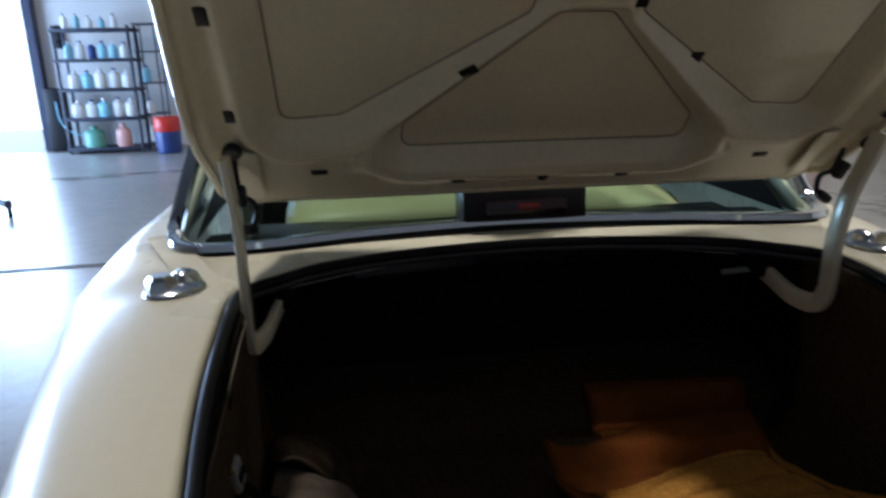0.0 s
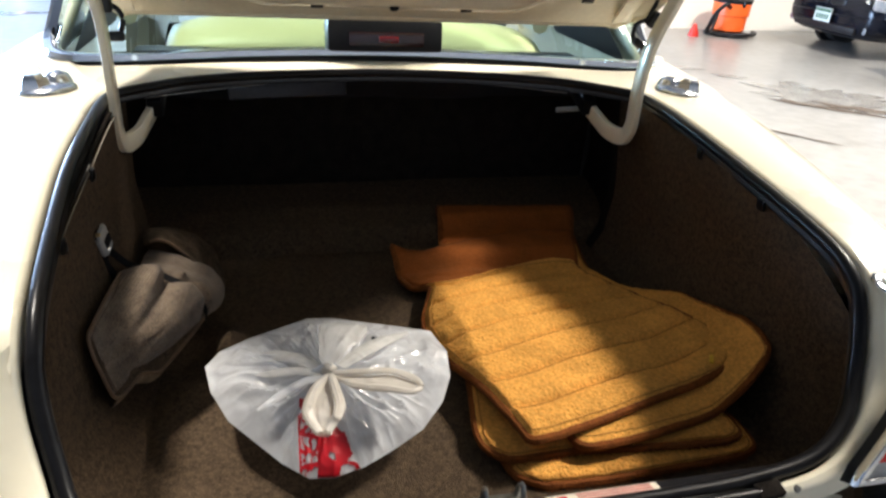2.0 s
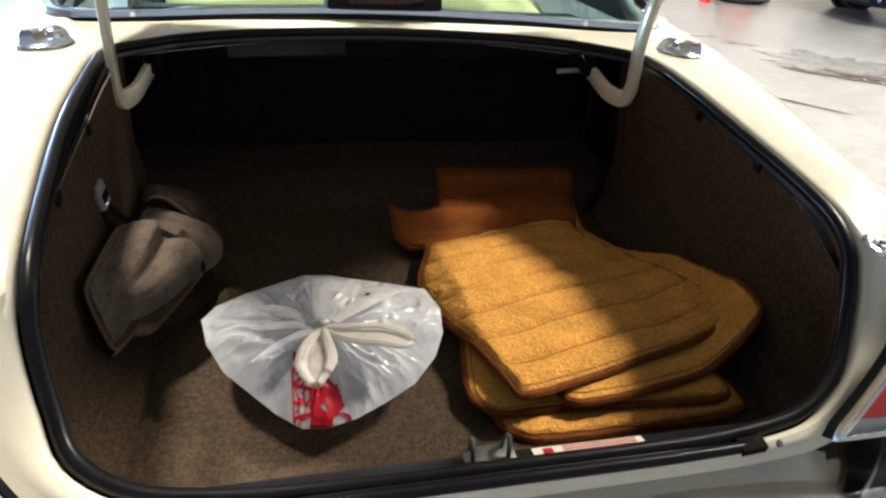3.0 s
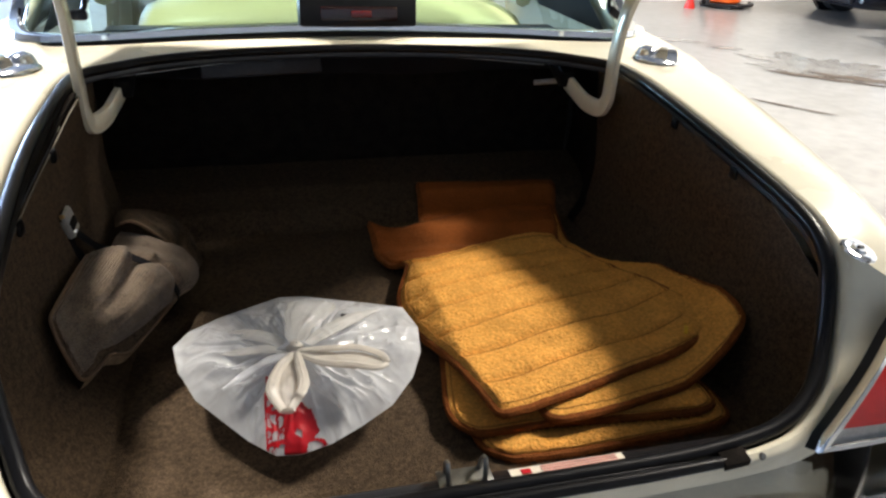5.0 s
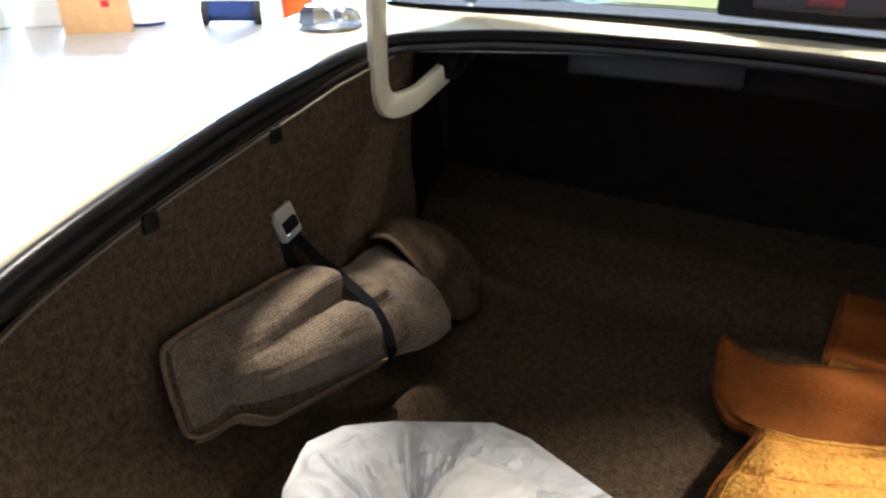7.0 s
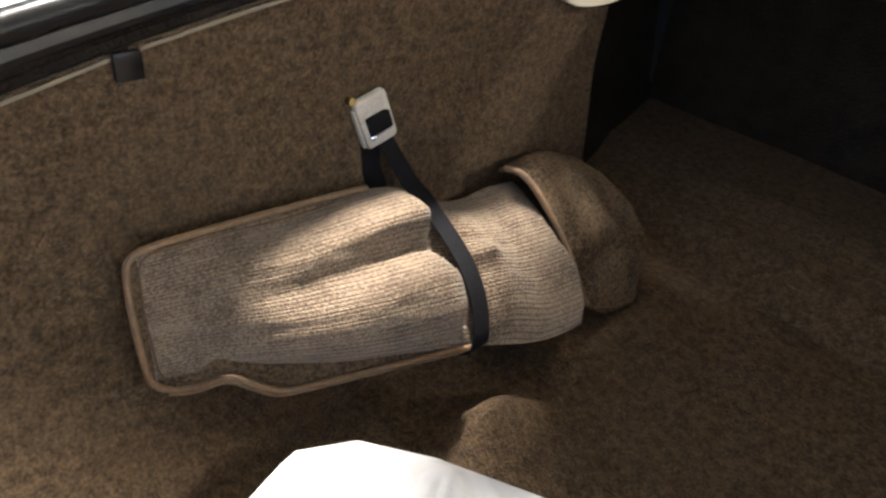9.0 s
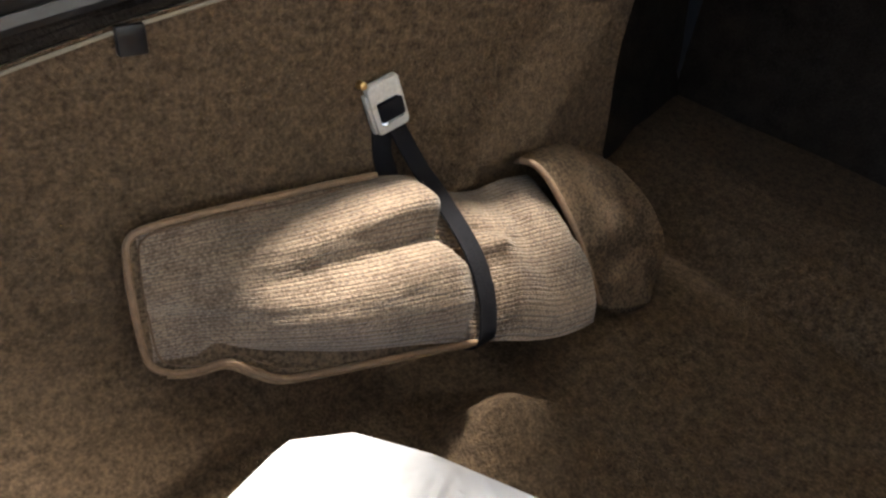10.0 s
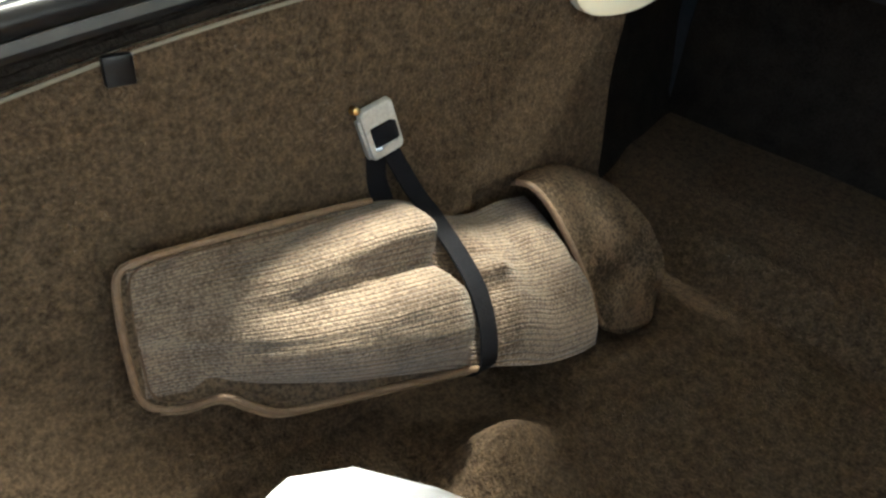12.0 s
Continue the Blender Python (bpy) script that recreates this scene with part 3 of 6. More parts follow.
# rolled edge, gutter and seal round the opening
roll = [inset(OPENING, i, d) for i, d in ((0.0, 0.0), (0.004, 0.001), (0.008, 0.005), (0.010, 0.014), (0.012, 0.022))]
part("rolled_edge", grid(roll, close_u=True), CREAM, car)
gut = [inset(OPENING, i, d) for i, d in ((0.012, 0.022), (0.018, 0.024), (0.022, 0.014), (0.030, 0.014), (0.031, 0.02))]
part("gutter", grid(gut, close_u=True), GUTTER, car)
part("boot_seal", tube(inset(OPENING, 0.0220, 0.007), 0.0100, 12, closed=True), RUBBER, car, "glossy black rubber boot seal")
part("seal_skirt", grid([inset(OPENING, i, d) for i, d in ((0.025, 0.010), (0.029, 0.014), (0.030, 0.019), (0.030, 0.024))], close_u=True), RUBBER, car)

# ---- rear window and cabin ----
glass_top = spline([(-0.58, 1.50, 1.340), (-0.30, 1.53, 1.365), (0, 1.54, 1.372), (0.30, 1.53, 1.365), (0.58, 1.50, 1.340)], 61)
rows = []
for f in np.linspace(0, 1, 12):
    rows.append([a.lerp(b, f) + Vector((0, -0.045 * math.sin(math.pi * f) * 0.7, 0.045 * math.sin(math.pi * f))) for a, b in zip(glass_low, glass_top)])
pane = part("rear_window", grid(rows), GLASS, car, "green tinted rear window glass")
edge = [p for p in glass_low]
side_r = [rows[i][-1] for i in range(1, 12)]
side_l = [rows[i][0] for i in range(11, 0, -1)]
loop = [v for v in edge] + side_r + [v for v in glass_top[::-1][1:-1]] + side_l
loop = spline(loop, 160, closed=True)
part("window_gasket", sweep([p + Vector((0, -0.016, -0.002)) for p in loop], ring(0.007, 8, 0.9), closed=True), RUBBER, pane)
part("chrome_trim", sweep([p + Vector((0, -0.004, 0.012)) for p in loop], [(-0.017, -0.005), (0.017, -0.005), (0.014, 0.006), (0.0, 0.010), (-0.014, 0.006)], closed=True), CHROME, pane, "bright chrome window moulding")

roof_rows = []
for y, zc, w in [(1.50, 1.352, 0.53), (1.62, 1.372, 0.54), (2.0, 1.395, 0.555), (2.5, 1.39, 0.555), (2.75, 1.37, 0.54)]:
    roof_rows.append([(w * u, y + 0.03 * (1 - u * u), zc + 0.022 * (1 - u * u)) for u in np.linspace(-1, 1, 15)])
solid(part("roof", grid(roof_rows), CREAM, car), 0.03)
for s in (-1, 1):
    pil = [[(s * (0.715 - 0.125 * f + 0.03 * g * (1 - f)), 1.115 + 0.39 * f + 0.42 * g * (1 - 0.35 * f), 0.966 + 0.38 * f) for g in np.linspace(0, 1, 6)] for f in np.linspace(0, 1, 8)]
    solid(part("rear_pillar", grid(pil), CREAM, car), 0.02)
    part("front_pillar", sweep([(s * 0.63, 3.2, 0.97), (s * 0.54, 2.72, 1.37)], ring(0.03, 8)), CREAM, car)
    part("side_rail", sweep([(s * 0.66, 1.75, 0.965), (s * 0.655, 2.2, 0.968), (s * 0.63, 3.25, 0.96)], ring(0.03, 8)), CREAM, car)
    part("front_wing", grid([[(s * x, y, z) for x, z in ((0.60, 0.955 - 0.04 * f), (0.74, 0.945 - 0.05 * f), (0.82, 0.86 - 0.04 * f), (0.85, 0.6), (0.83, 0.25))] for f, y in ((0, 2.6), (0.3, 3.3), (0.7, 4.0), (1, 4.55))]), CREAM, car)
part("bonnet", grid([[(u * 0.60, y, z + 0.03 * (1 - u * u)) for u in np.linspace(-1, 1, 9)] for y, z in ((3.2, 0.955), (3.6, 0.95), (4.1, 0.935), (4.5, 0.90), (4.62, 0.80), (4.62, 0.3))]), CREAM, car)
part("windscreen", grid([[(u * (0.63 - 0.09 * f), 3.22 - 0.48 * f + 0.1 * (1 - u * u) * (1 - f), 0.965 + 0.405 * f) for u in np.linspace(-1, 1, 9)] for f in np.linspace(0, 1, 5)]), GLASS, car)
part("cabin_floor", box(1.3, 2.2, 0.05, pose(0, 2.3, 0.30)), BLACK, car)
for s in (-1, 1):
    part("quarter_trim", grid([[(s * (0.672 - 0.12 * f), 1.135 + 0.37 * f + 0.5 * g, 0.962 + 0.365 * f) for g in np.linspace(0, 1, 4)] for f in np.linspace(0, 1, 6)]), BLACK, car, "dark inner pillar trim")
# parcel shelf, dark ledge and rear seat seen through the glass
part("parcel_shelf", box(1.12, 0.20, 0.02, pose(0, 1.16, 0.945), 0.005), BLACK, car)
seat_top = [[(u * 0.50, y + 0.05 * abs(u) ** 6, z - 0.035 * abs(u) ** 8) for u in np.linspace(-1, 1, 31)] for y, z in ((1.22, 0.955), (1.25, 0.985), (1.32, 1.005), (1.44, 1.012), (1.54, 1.000), (1.60, 0.93), (1.62, 0.60), (2.05, 0.52), (2.08, 0.30))]
solid(part("rear_seat", grid(seat_top), LEATHER, car, "cream leather rear seat"), 0.02)
stop = part("stop_lamp", box(0.262, 0.10, 0.070, pose(0.01, 1.065, 0.995, -8), 0.008), BLACK, car, "black high-level brake lamp housing")
part("lens", box(0.17, 0.006, 0.030, pose(0.01, 1.012, 1.016, -8), 0.002), material("dim_red_lens", (0.018, 0.004, 0.005), 0.15, coat=0.6), stop, "dark red lens")
part("lens_centre", box(0.045, 0.006, 0.014, pose(0.014, 1.0085, 1.024, -8), 0.002), material("deep_red_lens", (0.16, 0.006, 0.006), 0.15, coat=0.6), stop, "red lens")

# ---- fuel filler caps ----
CAPCHROME = material("filler_chrome", (0.86, 0.87, 0.88), 0.18, 1.0, var=0.04, scale=12)
for s in (-1, 1):
    m = pose(s * 0.645, 0.823, 0.9635, 0, s * 4, 0)
    cap = part("filler_cap", lathe([(0.0, 0.012), (0.030, 0.011), (0.042, 0.007), (0.049, 0.003), (0.051, 0.0)], 36, m), CAPCHROME, car, "chrome flap fuel filler cap")
    hexm = m @ pose(s * 0.016, -0.012, 0.006)
    part("lever", lathe([(0.0, 0.026), (0.016, 0.025), (0.024, 0.018), (0.029, 0.0)], 6, hexm), CAPCHROME, cap)
    part("hinge_block", lathe([(0.0, 0.022), (0.012, 0.021), (0.022, 0.014), (0.028, 0.0)], 20, m @ pose(-s * 0.014, 0.018, 0.006)), CAPCHROME, cap)

# ---- tail lamps, bumper, locks ----
for s in (-1, 1):
    inner = spline([(s * (0.413 if s > 0 else 0.470), -0.066, 0.703), (s * (0.452 if s > 0 else 0.496), -0.050, 0.738), (s * (0.500 if s > 0 else 0.526), -0.026, 0.776), (s * 0.548, 0.004, 0.812), (s * 0.580, 0.020, 0.832)], 16)
    outer_edge = spline([(s * 0.62, -0.062, 0.700), (s * 0.64, -0.045, 0.76), (s * 0.65, -0.020, 0.81), (s * 0.645, 0.0, 0.83), (s * 0.635, 0.012, 0.838)], 16)
    proud = Vector((s * 0.10, -0.85, 0.40)).normalized()
    face = [[a.lerp(b, u) for u in np.linspace(0, 1, 10)] for a, b in zip(inner, outer_edge)]
    rim_loop = [r[0] for r in face] + face[-1][1:] + [r[-1] for r in face[::-1][1:]] + face[0][::-1][1:-1]
    hold = part("tail_lamp", sweep([p + proud * 0.008 for p in rim_loop], [(-0.005, 0.001), (0.005, 0.001), (0.005, 0.009), (0.003, 0.012), (-0.003, 0.012), (-0.005, 0.009)], closed=True, up=proud), CHROME, car, "chrome framed tail lamp")
    part("lamp_gasket", sweep([p + proud * 0.008 for p in rim_loop], [(-0.004, -0.014), (0.004, -0.014), (0.004, 0.001), (-0.004, 0.001)], closed=True, up=proud), RUBBER, hold)
    part("bright_strip", grid([[p + proud * 0.012 for p in r] for r in face[:3]]), STEEL, hold, "silvered lower strip")
    part("red_lens", grid([[p + proud * (0.016 + 0.004 * math.sin(math.pi * k / 9)) for k, p in enumerate(r)] for r in face[2:]]), RED_LENS, hold, "red lens")
    part("lamp_back", grid([[p - proud * 0.006 for p in r] for r in face]), GUTTER, hold)
bumper_line = spline([(-0.86, 0.35, 0.575), (-0.85, 0.02, 0.575), (-0.78, -0.13, 0.575), (-0.5, -0.175, 0.575), (0, -0.19, 0.575), (0.5, -0.175, 0.575), (0.78, -0.13, 0.575), (0.85, 0.02, 0.575), (0.86, 0.35, 0.575)], 80)
part("bumper", sweep(bumper_line, [(-0.03, -0.06), (0.02, -0.055), (0.045, -0.03), (0.05, 0.0), (0.045, 0.03), (0.02, 0.050), (-0.04, 0.052), (-0.125, 0.046), (-0.165, 0.040), (-0.170, 0.0)]), CHROME, car, "polished chrome rear bumper")
part("valance", grid([[(x, -0.08 - 0.02 * math.cos(x * 1.8), z) for x in np.linspace(-0.8, 0.8, 17)] for z in (0.57, 0.45, 0.28)]), CREAM, car)
part("latch_slot", box(0.034, 0.020, 0.012, pose(0.327, -0.046, 0.674, 12, -6), 0.001), RECESS, car, "dark slot in the tail lip")
lock = part("lock_button", lathe([(0.0, 0.007), (0.010, 0.007), (0.012, 0.004), (0.020, 0.005), (0.025, 0.003), (0.026, 0.0)], 28, pose(0.575, 0.107, 0.866, 14, 10)), CHROME, car, "round chrome button on the wing edge")
part("key_slot", box(0.010, 0.004, 0.003, pose(0.575, 0.107, 0.866, 14, 10) @ pose(0, 0, 0.006)), BLACK, lock)
for s in (-1, 1):
    for y in (0.45, 2.0 + 1.75):
        w = part("wheel", lathe([(0.0, 0.02), (0.10, 0.02), (0.17, 0.06), (0.20, 0.06), (0.205, 0.0)], 28, pose(s * 0.74, y, 0.32, 0, s * 90)), RIM, car)
        part("tyre", lathe([(0.20, 0.07), (0.26, 0.085), (0.315, 0.07), (0.32, 0.0), (0.315, -0.09), (0.2, -0.09)], 32, pose(s * 0.74, y, 0.32, 0, s * 90)), TYRE, w)

# ---- boot interior ----
FLOOR_Z = 0.548


def left_x(z, y):
    base = lerp_table([(0.50, -0.440), (0.556, -0.454), (0.60, -0.484), (0.66, -0.512), (0.80, -0.527), (0.96, -0.522)], z)
    return base + 0.010 * noise.noise(Vector((y * 5, z * 6, 3))) * max(0.0, min(1.0, (wall_top(y) - z) / 0.12)) - lerp_table([(0.862, 0.0), (0.90, 0.085), (1.2, 0.12)], y) * (y > 0.862)


def right_x(z, y):
    return lerp_table([(0.50, 0.50), (0.556, 0.525), (0.60, 0.548), (0.70, 0.558), (0.96, 0.530)], z) + 0.008 * noise.noise(Vector((y * 5, z * 6, 8))) + lerp_table([(0.90, 0.0), (0.94, 0.05), (1.2, 0.08)], y) * (y > 0.90)


def wall_top(y):
    return float(np.interp(y, (0.0, 0.06, 0.12, 0.18, 0.22, 0.26, 0.33, 0.41, 0.45, 0.66, 0.80, 1.2), (0.70, 0.755, 0.802, 0.838, 0.853, 0.864, 0.880, 0.894, 0.900, 0.931, 0.941, 0.943)))


def right_top(y):
    return float(np.interp(y, (0.0, 0.06, 0.12, 0.18, 0.26, 0.37, 0.45, 0.72, 1.2), (0.70, 0.765, 0.812, 0.850, 0.883, 0.908, 0.920, 0.941, 0.943)))


def floor_z(x, y):
    z = FLOOR_Z + 0.004 * noise.noise(Vector((x * 6, y * 6, 0)))
    z += lerp_table([(0.905, 0.0), (0.918, -0.004), (0.965, 0.046), (1.06, 0.066), (1.20, 0.075)], y) if y > 0.905 else 0
    z += 0.048 * math.exp(-(((x + 0.340) / 0.028) ** 2 + ((y - 0.525) / 0.055) ** 2)) + 0.014 * math.exp(-(((x + 0.285) / 0.02) ** 2 + ((y - 0.56) / 0.06) ** 2))
    return z


ys = list(np.linspace(0.015, 0.86, 60)) + list(np.linspace(0.868, 1.2, 36))
near_ys, far_ys = [y for y in ys if y <= 0.868], [y for y in ys if y >= 0.86]
part("left_carpet", grid([[(left_x(z, y), y, z) for z in np.linspace(0.52, wall_top(y), 26)] for y in near_ys]), CARPET, car, "brown carpet side lining")
part("left_recess", grid([[(left_x(z, y), y, z) for z in np.linspace(0.52, wall_top(y), 26)] for y in far_ys]), RECESS, car, "recess beside the seat back, its shade put into the black colour")
part("right_carpet", grid([[(right_x(z, y), y, z) for z in np.linspace(0.52, right_top(y), 22)] for y in near_ys]), CARPET, car, "brown carpet side lining")
part("right_recess", grid([[(right_x(z, y), y, z) for z in np.linspace(0.52, right_top(y), 22)] for y in far_ys]), RECESS, car, "recess beside the seat back, its shade put into the black colour")
part("floor_carpet", grid([[(x, y, floor_z(x, y)) for x in np.linspace(-0.66, 0.66, 120)] for y in ys]), CARPET, car, "brown carpet boot floor")
# seat back coloured black in place of the deep shade there
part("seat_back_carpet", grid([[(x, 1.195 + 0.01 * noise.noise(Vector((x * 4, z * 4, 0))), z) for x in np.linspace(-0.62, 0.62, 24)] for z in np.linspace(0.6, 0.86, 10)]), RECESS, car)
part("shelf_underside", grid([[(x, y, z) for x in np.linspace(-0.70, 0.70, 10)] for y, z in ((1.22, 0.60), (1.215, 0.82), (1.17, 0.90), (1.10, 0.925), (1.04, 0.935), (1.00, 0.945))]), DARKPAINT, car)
# plate's blue-grey tone paints the sheen reflected under the shelf
part("stiffener", box(0.285, 0.012, 0.062, pose(-0.207, 1.118, 0.872, -14, 0, 10), 0.006), material("steel_with_painted_sheen", (0.030, 0.034, 0.045), 0.38, var=0.25, scale=12, bump=0.04), car)
part("rear_lining", grid([[(x, y, z) for x in np.linspace(-0.46, 0.53, 20)] for y, z in ((0.018, 0.54), (0.012, 0.60), (0.010, 0.63), (0.006, 0.650))]), CARPET, car)
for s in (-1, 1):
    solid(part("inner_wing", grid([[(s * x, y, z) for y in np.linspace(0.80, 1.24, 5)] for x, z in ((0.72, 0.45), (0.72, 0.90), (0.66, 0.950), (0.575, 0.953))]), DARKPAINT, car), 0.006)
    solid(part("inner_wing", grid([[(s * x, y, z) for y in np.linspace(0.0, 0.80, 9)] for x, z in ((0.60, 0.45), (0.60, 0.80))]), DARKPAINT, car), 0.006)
SEAMDARK_EDGE = material("pale_lining_edge", (0.17, 0.15, 0.115), 0.6, var=0.1)
# thin pale edge of the side lining and its clips
line = spline([Vector((left_x(wall_top(y), y) + 0.002, y, wall_top(y) - 0.003)) for y in np.linspace(0.03, 0.80, 24)], 90)
part("lining_edge", tube(line, 0.0013, 6), SEAMDARK_EDGE, car)
for s, fx, top in ((-1, left_x, wall_top), (1, right_x, right_top)):
    for y in (0.345, 0.535):
        part("lining_clip", box(0.006, 0.018, 0.019, pose(fx(top(y), y) - s * 0.004, y - 0.007, top(y) - 0.020), 0.002), RUBBER, car, "black plastic clip")
# ribs of the black seal carrier between the rolled edge and the lining
for drop in (0.020, 0.032):
    part("seal_rib", tube(spline([Vector((left_x(wall_top(y), y) - 0.008 + 0.2 * (drop - 0.02), y, max(wall_top(y) + 0.003, z_top(y) - 0.014 - drop))) for y in np.linspace(0.10, 0.80, 24)], 80), 0.0045, 8), RECESS, car)
# raw edge of the flange below the rear deck
for bend in ([(-0.528, 0.821), (-0.439, 0.875), (-0.335, 0.930), (-0.240, 0.974), (-0.154, 1.003)], [(0.154, 1.003), (0.30, 0.950), (0.41, 0.895)]):
    part("flange_edge", tube(spline([Vector((x, y, 0.940)) for x, y in bend], 40), 0.0010, 6), STEEL, car)

# sill finisher, striker and sticker
sill_rows = [[(x, y + d, z) for x in np.linspace(-0.40, 0.40, 24)] for d, (y, z) in ((0, (-0.040, 0.660)), (0, (-0.032, 0.670)), (0, (-0.018, 0.671)), (0, (-0.014, 0.664)), (0, (0.006, 0.660)), (0, (0.020, 0.648)), (0, (0.022, 0.60)))]
part("sill_finisher", grid(sill_rows), BLACK, car, "black plastic sill finisher")
part("sill_lip_seal", sweep([(-0.33, -0.047, 0.6775), (-0.2, -0.0485, 0.6755), (0.2, -0.0485, 0.6755), (0.33, -0.047, 0.6775)], ring(0.0075, 10)), RUBBER, car)
part("sill_ridge", sweep([(-0.37, -0.034, 0.671), (0.37, -0.034, 0.671)], ring(0.006, 8)), RUBBER, car)
striker = part("striker_plate", box(0.066, 0.03, 0.003, pose(0, 0.004, 0.6615), 0.001), STRIKER, car, "steel boot lock striker")
for s in (-1, 1):
    horn = [(s * 0.021, 0.016, 0.663), (s * 0.022, 0.013, 0.678), (s * 0.023, 0.006, 0.690), (s * 0.023, -0.001, 0.683), (s * 0.022, -0.006, 0.664)]
    part("striker_horn", sweep(spline(horn, 14), ring(0.0034, 8)), STRIKER, striker)
sticker = part("warning_sticker", box(0.150, 0.017, 0.0012, pose(0.130, -0.002, 0.6625, -12), 0.0), PAPER, car, "cream and red printed warning sticker")
part("print_mark", box(0.012, 0.009, 0.0008, pose(0.075, -0.002, 0.6642, -12)), REDINK, sticker)
for k in range(3):
    part("print_bar", box(0.10, 0.003, 0.0008, pose(0.145, -0.007 + 0.005 * k, 0.6650 - 0.001 * k, -12)), PINKINK, sticker)
part("sill_bolt", lathe([(0.0, 0.003), (0.0035, 0.003), (0.005, 0.0)], 10, pose(0.361, -0.0535, 0.6835, 50)), STRIKER, car)

# ---- raised boot lid ----
LID = Matrix(((1, 0, 0, 0), (0, -math.sqrt(0.5), -math.sqrt(0.5), 0.97), (0, math.sqrt(0.5), -math.sqrt(0.5), 1.035), (0, 0, 0, 1)))
LID_LONG, LID_HALF, CROWN = 1.06, 0.625, 0.012


def poly_dist(p, poly):
    """Signed distance to a polygon, negative inside."""
    x, y = p
    d, inside = 1e9, False
    n = len(poly)
    for i in range(n):
        (x0, y0), (x1, y1) = poly[i], poly[(i + 1) % n]
        ex, ey = x1 - x0, y1 - y0
        t = max(0, min(1, ((x - x0) * ex + (y - y0) * ey) / (ex * ex + ey * ey)))
        d = min(d, math.hypot(x - x0 - t * ex, y - y0 - t * ey))
        if (y0 > y) != (y1 > y) and x < (x1 - x0) * (y - y0) / (y1 - y0) + x0:
            inside = not inside
    return -d if inside else d


R = 0.038
SIDE_L = [(-0.43, 0.275), (-0.36, 0.28), (-0.10, 0.475), (-0.10, 0.94), (-0.43, 0.94)]
CENTRE = [(-0.235, 0.200), (0.235, 0.200), (0.235, 0.225), (0.03, 0.445), (-0.03, 0.445), (-0.235, 0.225)]
SIDE_R = [(-x, y) for x, y in SIDE_L]


def lid_half(v):
    return lerp_table([(0.0, 0.50), (0.075, 0.525), (0.14, 0.556), (0.3, 0.566), (0.7, 0.55), (0.98, 0.51), (1.06, 0.46)], v)


def sag(u):
    """The lid turns down towards its sides."""
    return CROWN * u * u + 0.045 * max(0.0, (abs(u) - 0.505) / 0.058) ** 2


def lid_inner(u, v):
    """Depth of the pressed inner panel below the lid's frame."""
    d = min(poly_dist((u, v), q) for q in (SIDE_L, CENTRE, SIDE_R)) - R
    f = max(0.0, min(1.0, 0.5 - d / 0.036))
    f = 0.8 * f + 0.2 * f * f * (3 - 2 * f)
    h = -0.036 * f + 0.008 * math.exp(-((d - 0.034) / 0.012) ** 2)
    # raised bead along the hinge edge and step down to the outer flange
    h += 0.006 * math.exp(-((v - 0.175) / 0.02) ** 2) * (abs(u) < 0.34)
    edge = min(lid_half(v) - abs(u), (v - 0.068) * 1.5, LID_LONG - v)
    g = max(0.0, min(1.0, edge / 0.022))
    h -= 0.014 * (1 - g * g * (3 - 2 * g))
    return h + sag(u)


lid = part("boot_lid", grid([[(uu * lid_half(v), v, lid_inner(uu * lid_half(v), v)) for uu in np.linspace(-1, 1, 281)] for v in np.linspace(0.068, LID_LONG, 250)]), CREAM_IN, car, "cream inner panel of the raised boot lid")
lid.matrix_world = LID
skin = part("outer_skin", grid([[(uu * (lid_half(v) + 0.006), v, -0.096 + sag(uu * lid_half(v)) + 0.020 * abs(uu) ** 10) for uu in np.linspace(-1, 1, 41)] for v in np.linspace(0.064, LID_LONG + 0.005, 30)]), CREAM, lid)
rim = [(s * (lid_half(v) + 0.002), v, -0.014 + sag(lid_half(v))) for s, vs in ((-1, np.linspace(LID_LONG, 0.075, 40)), (1, np.linspace(0.075, LID_LONG, 40))) for v in vs]
part("lid_flange", sweep([Vector(p) for p in rim], ring(0.008, 8)), CREAM_IN, lid)
part("hem", sweep([Vector((u, 0.068, -0.016 + sag(u))) for u in np.linspace(-0.525, 0.525, 40)], ring(0.010, 8)), CREAM_IN, lid)
def level_loop(poly, level, count=120):
    """Points round a polygon where its distance equals level."""
    cx, cy = sum(x for x, _ in poly) / len(poly), sum(y for _, y in poly) / len(poly)
    out = []
    for i in range(count):
        a = 2 * math.pi * i / count
        lo, hi = 0.0, 0.9
        for _ in range(26):
            mid_r = (lo + hi) / 2
            if poly_dist((cx + mid_r * math.cos(a), cy + mid_r * math.sin(a)), poly) < level:
                lo = mid_r
            else:
                hi = mid_r
        u, v = cx + lo * math.cos(a), cy + lo * math.sin(a)
        out.append(Vector((u, v, lid_inner(u, v) + 0.0006)))
    return out


SEAMDARK = material("sealer_shadow_line", (0.24, 0.21, 0.15), 0.8, var=0.2, scale=30)
for poly in (SIDE_L, CENTRE, SIDE_R):
    part("panel_seam", tube(spline(level_loop(poly, R - 0.019), 200, closed=True), 0.0014, 6, closed=True), SEAMDARK, lid)
ret = [[(uu * (0.46 - 0.10 * f), LID_LONG + 0.012 + 0.03 * math.sin(1.5 * f) * (1 - 0.5 * uu * uu), sag(0.46 * uu) * (1 - f) + 0.225 * f) for uu in np.linspace(-1, 1, 31)] for f in np.linspace(0, 1, 12)]
solid(part("lid_return", grid(ret), CREAM_IN, lid, "downturned rear face of the lid"), 0.03)
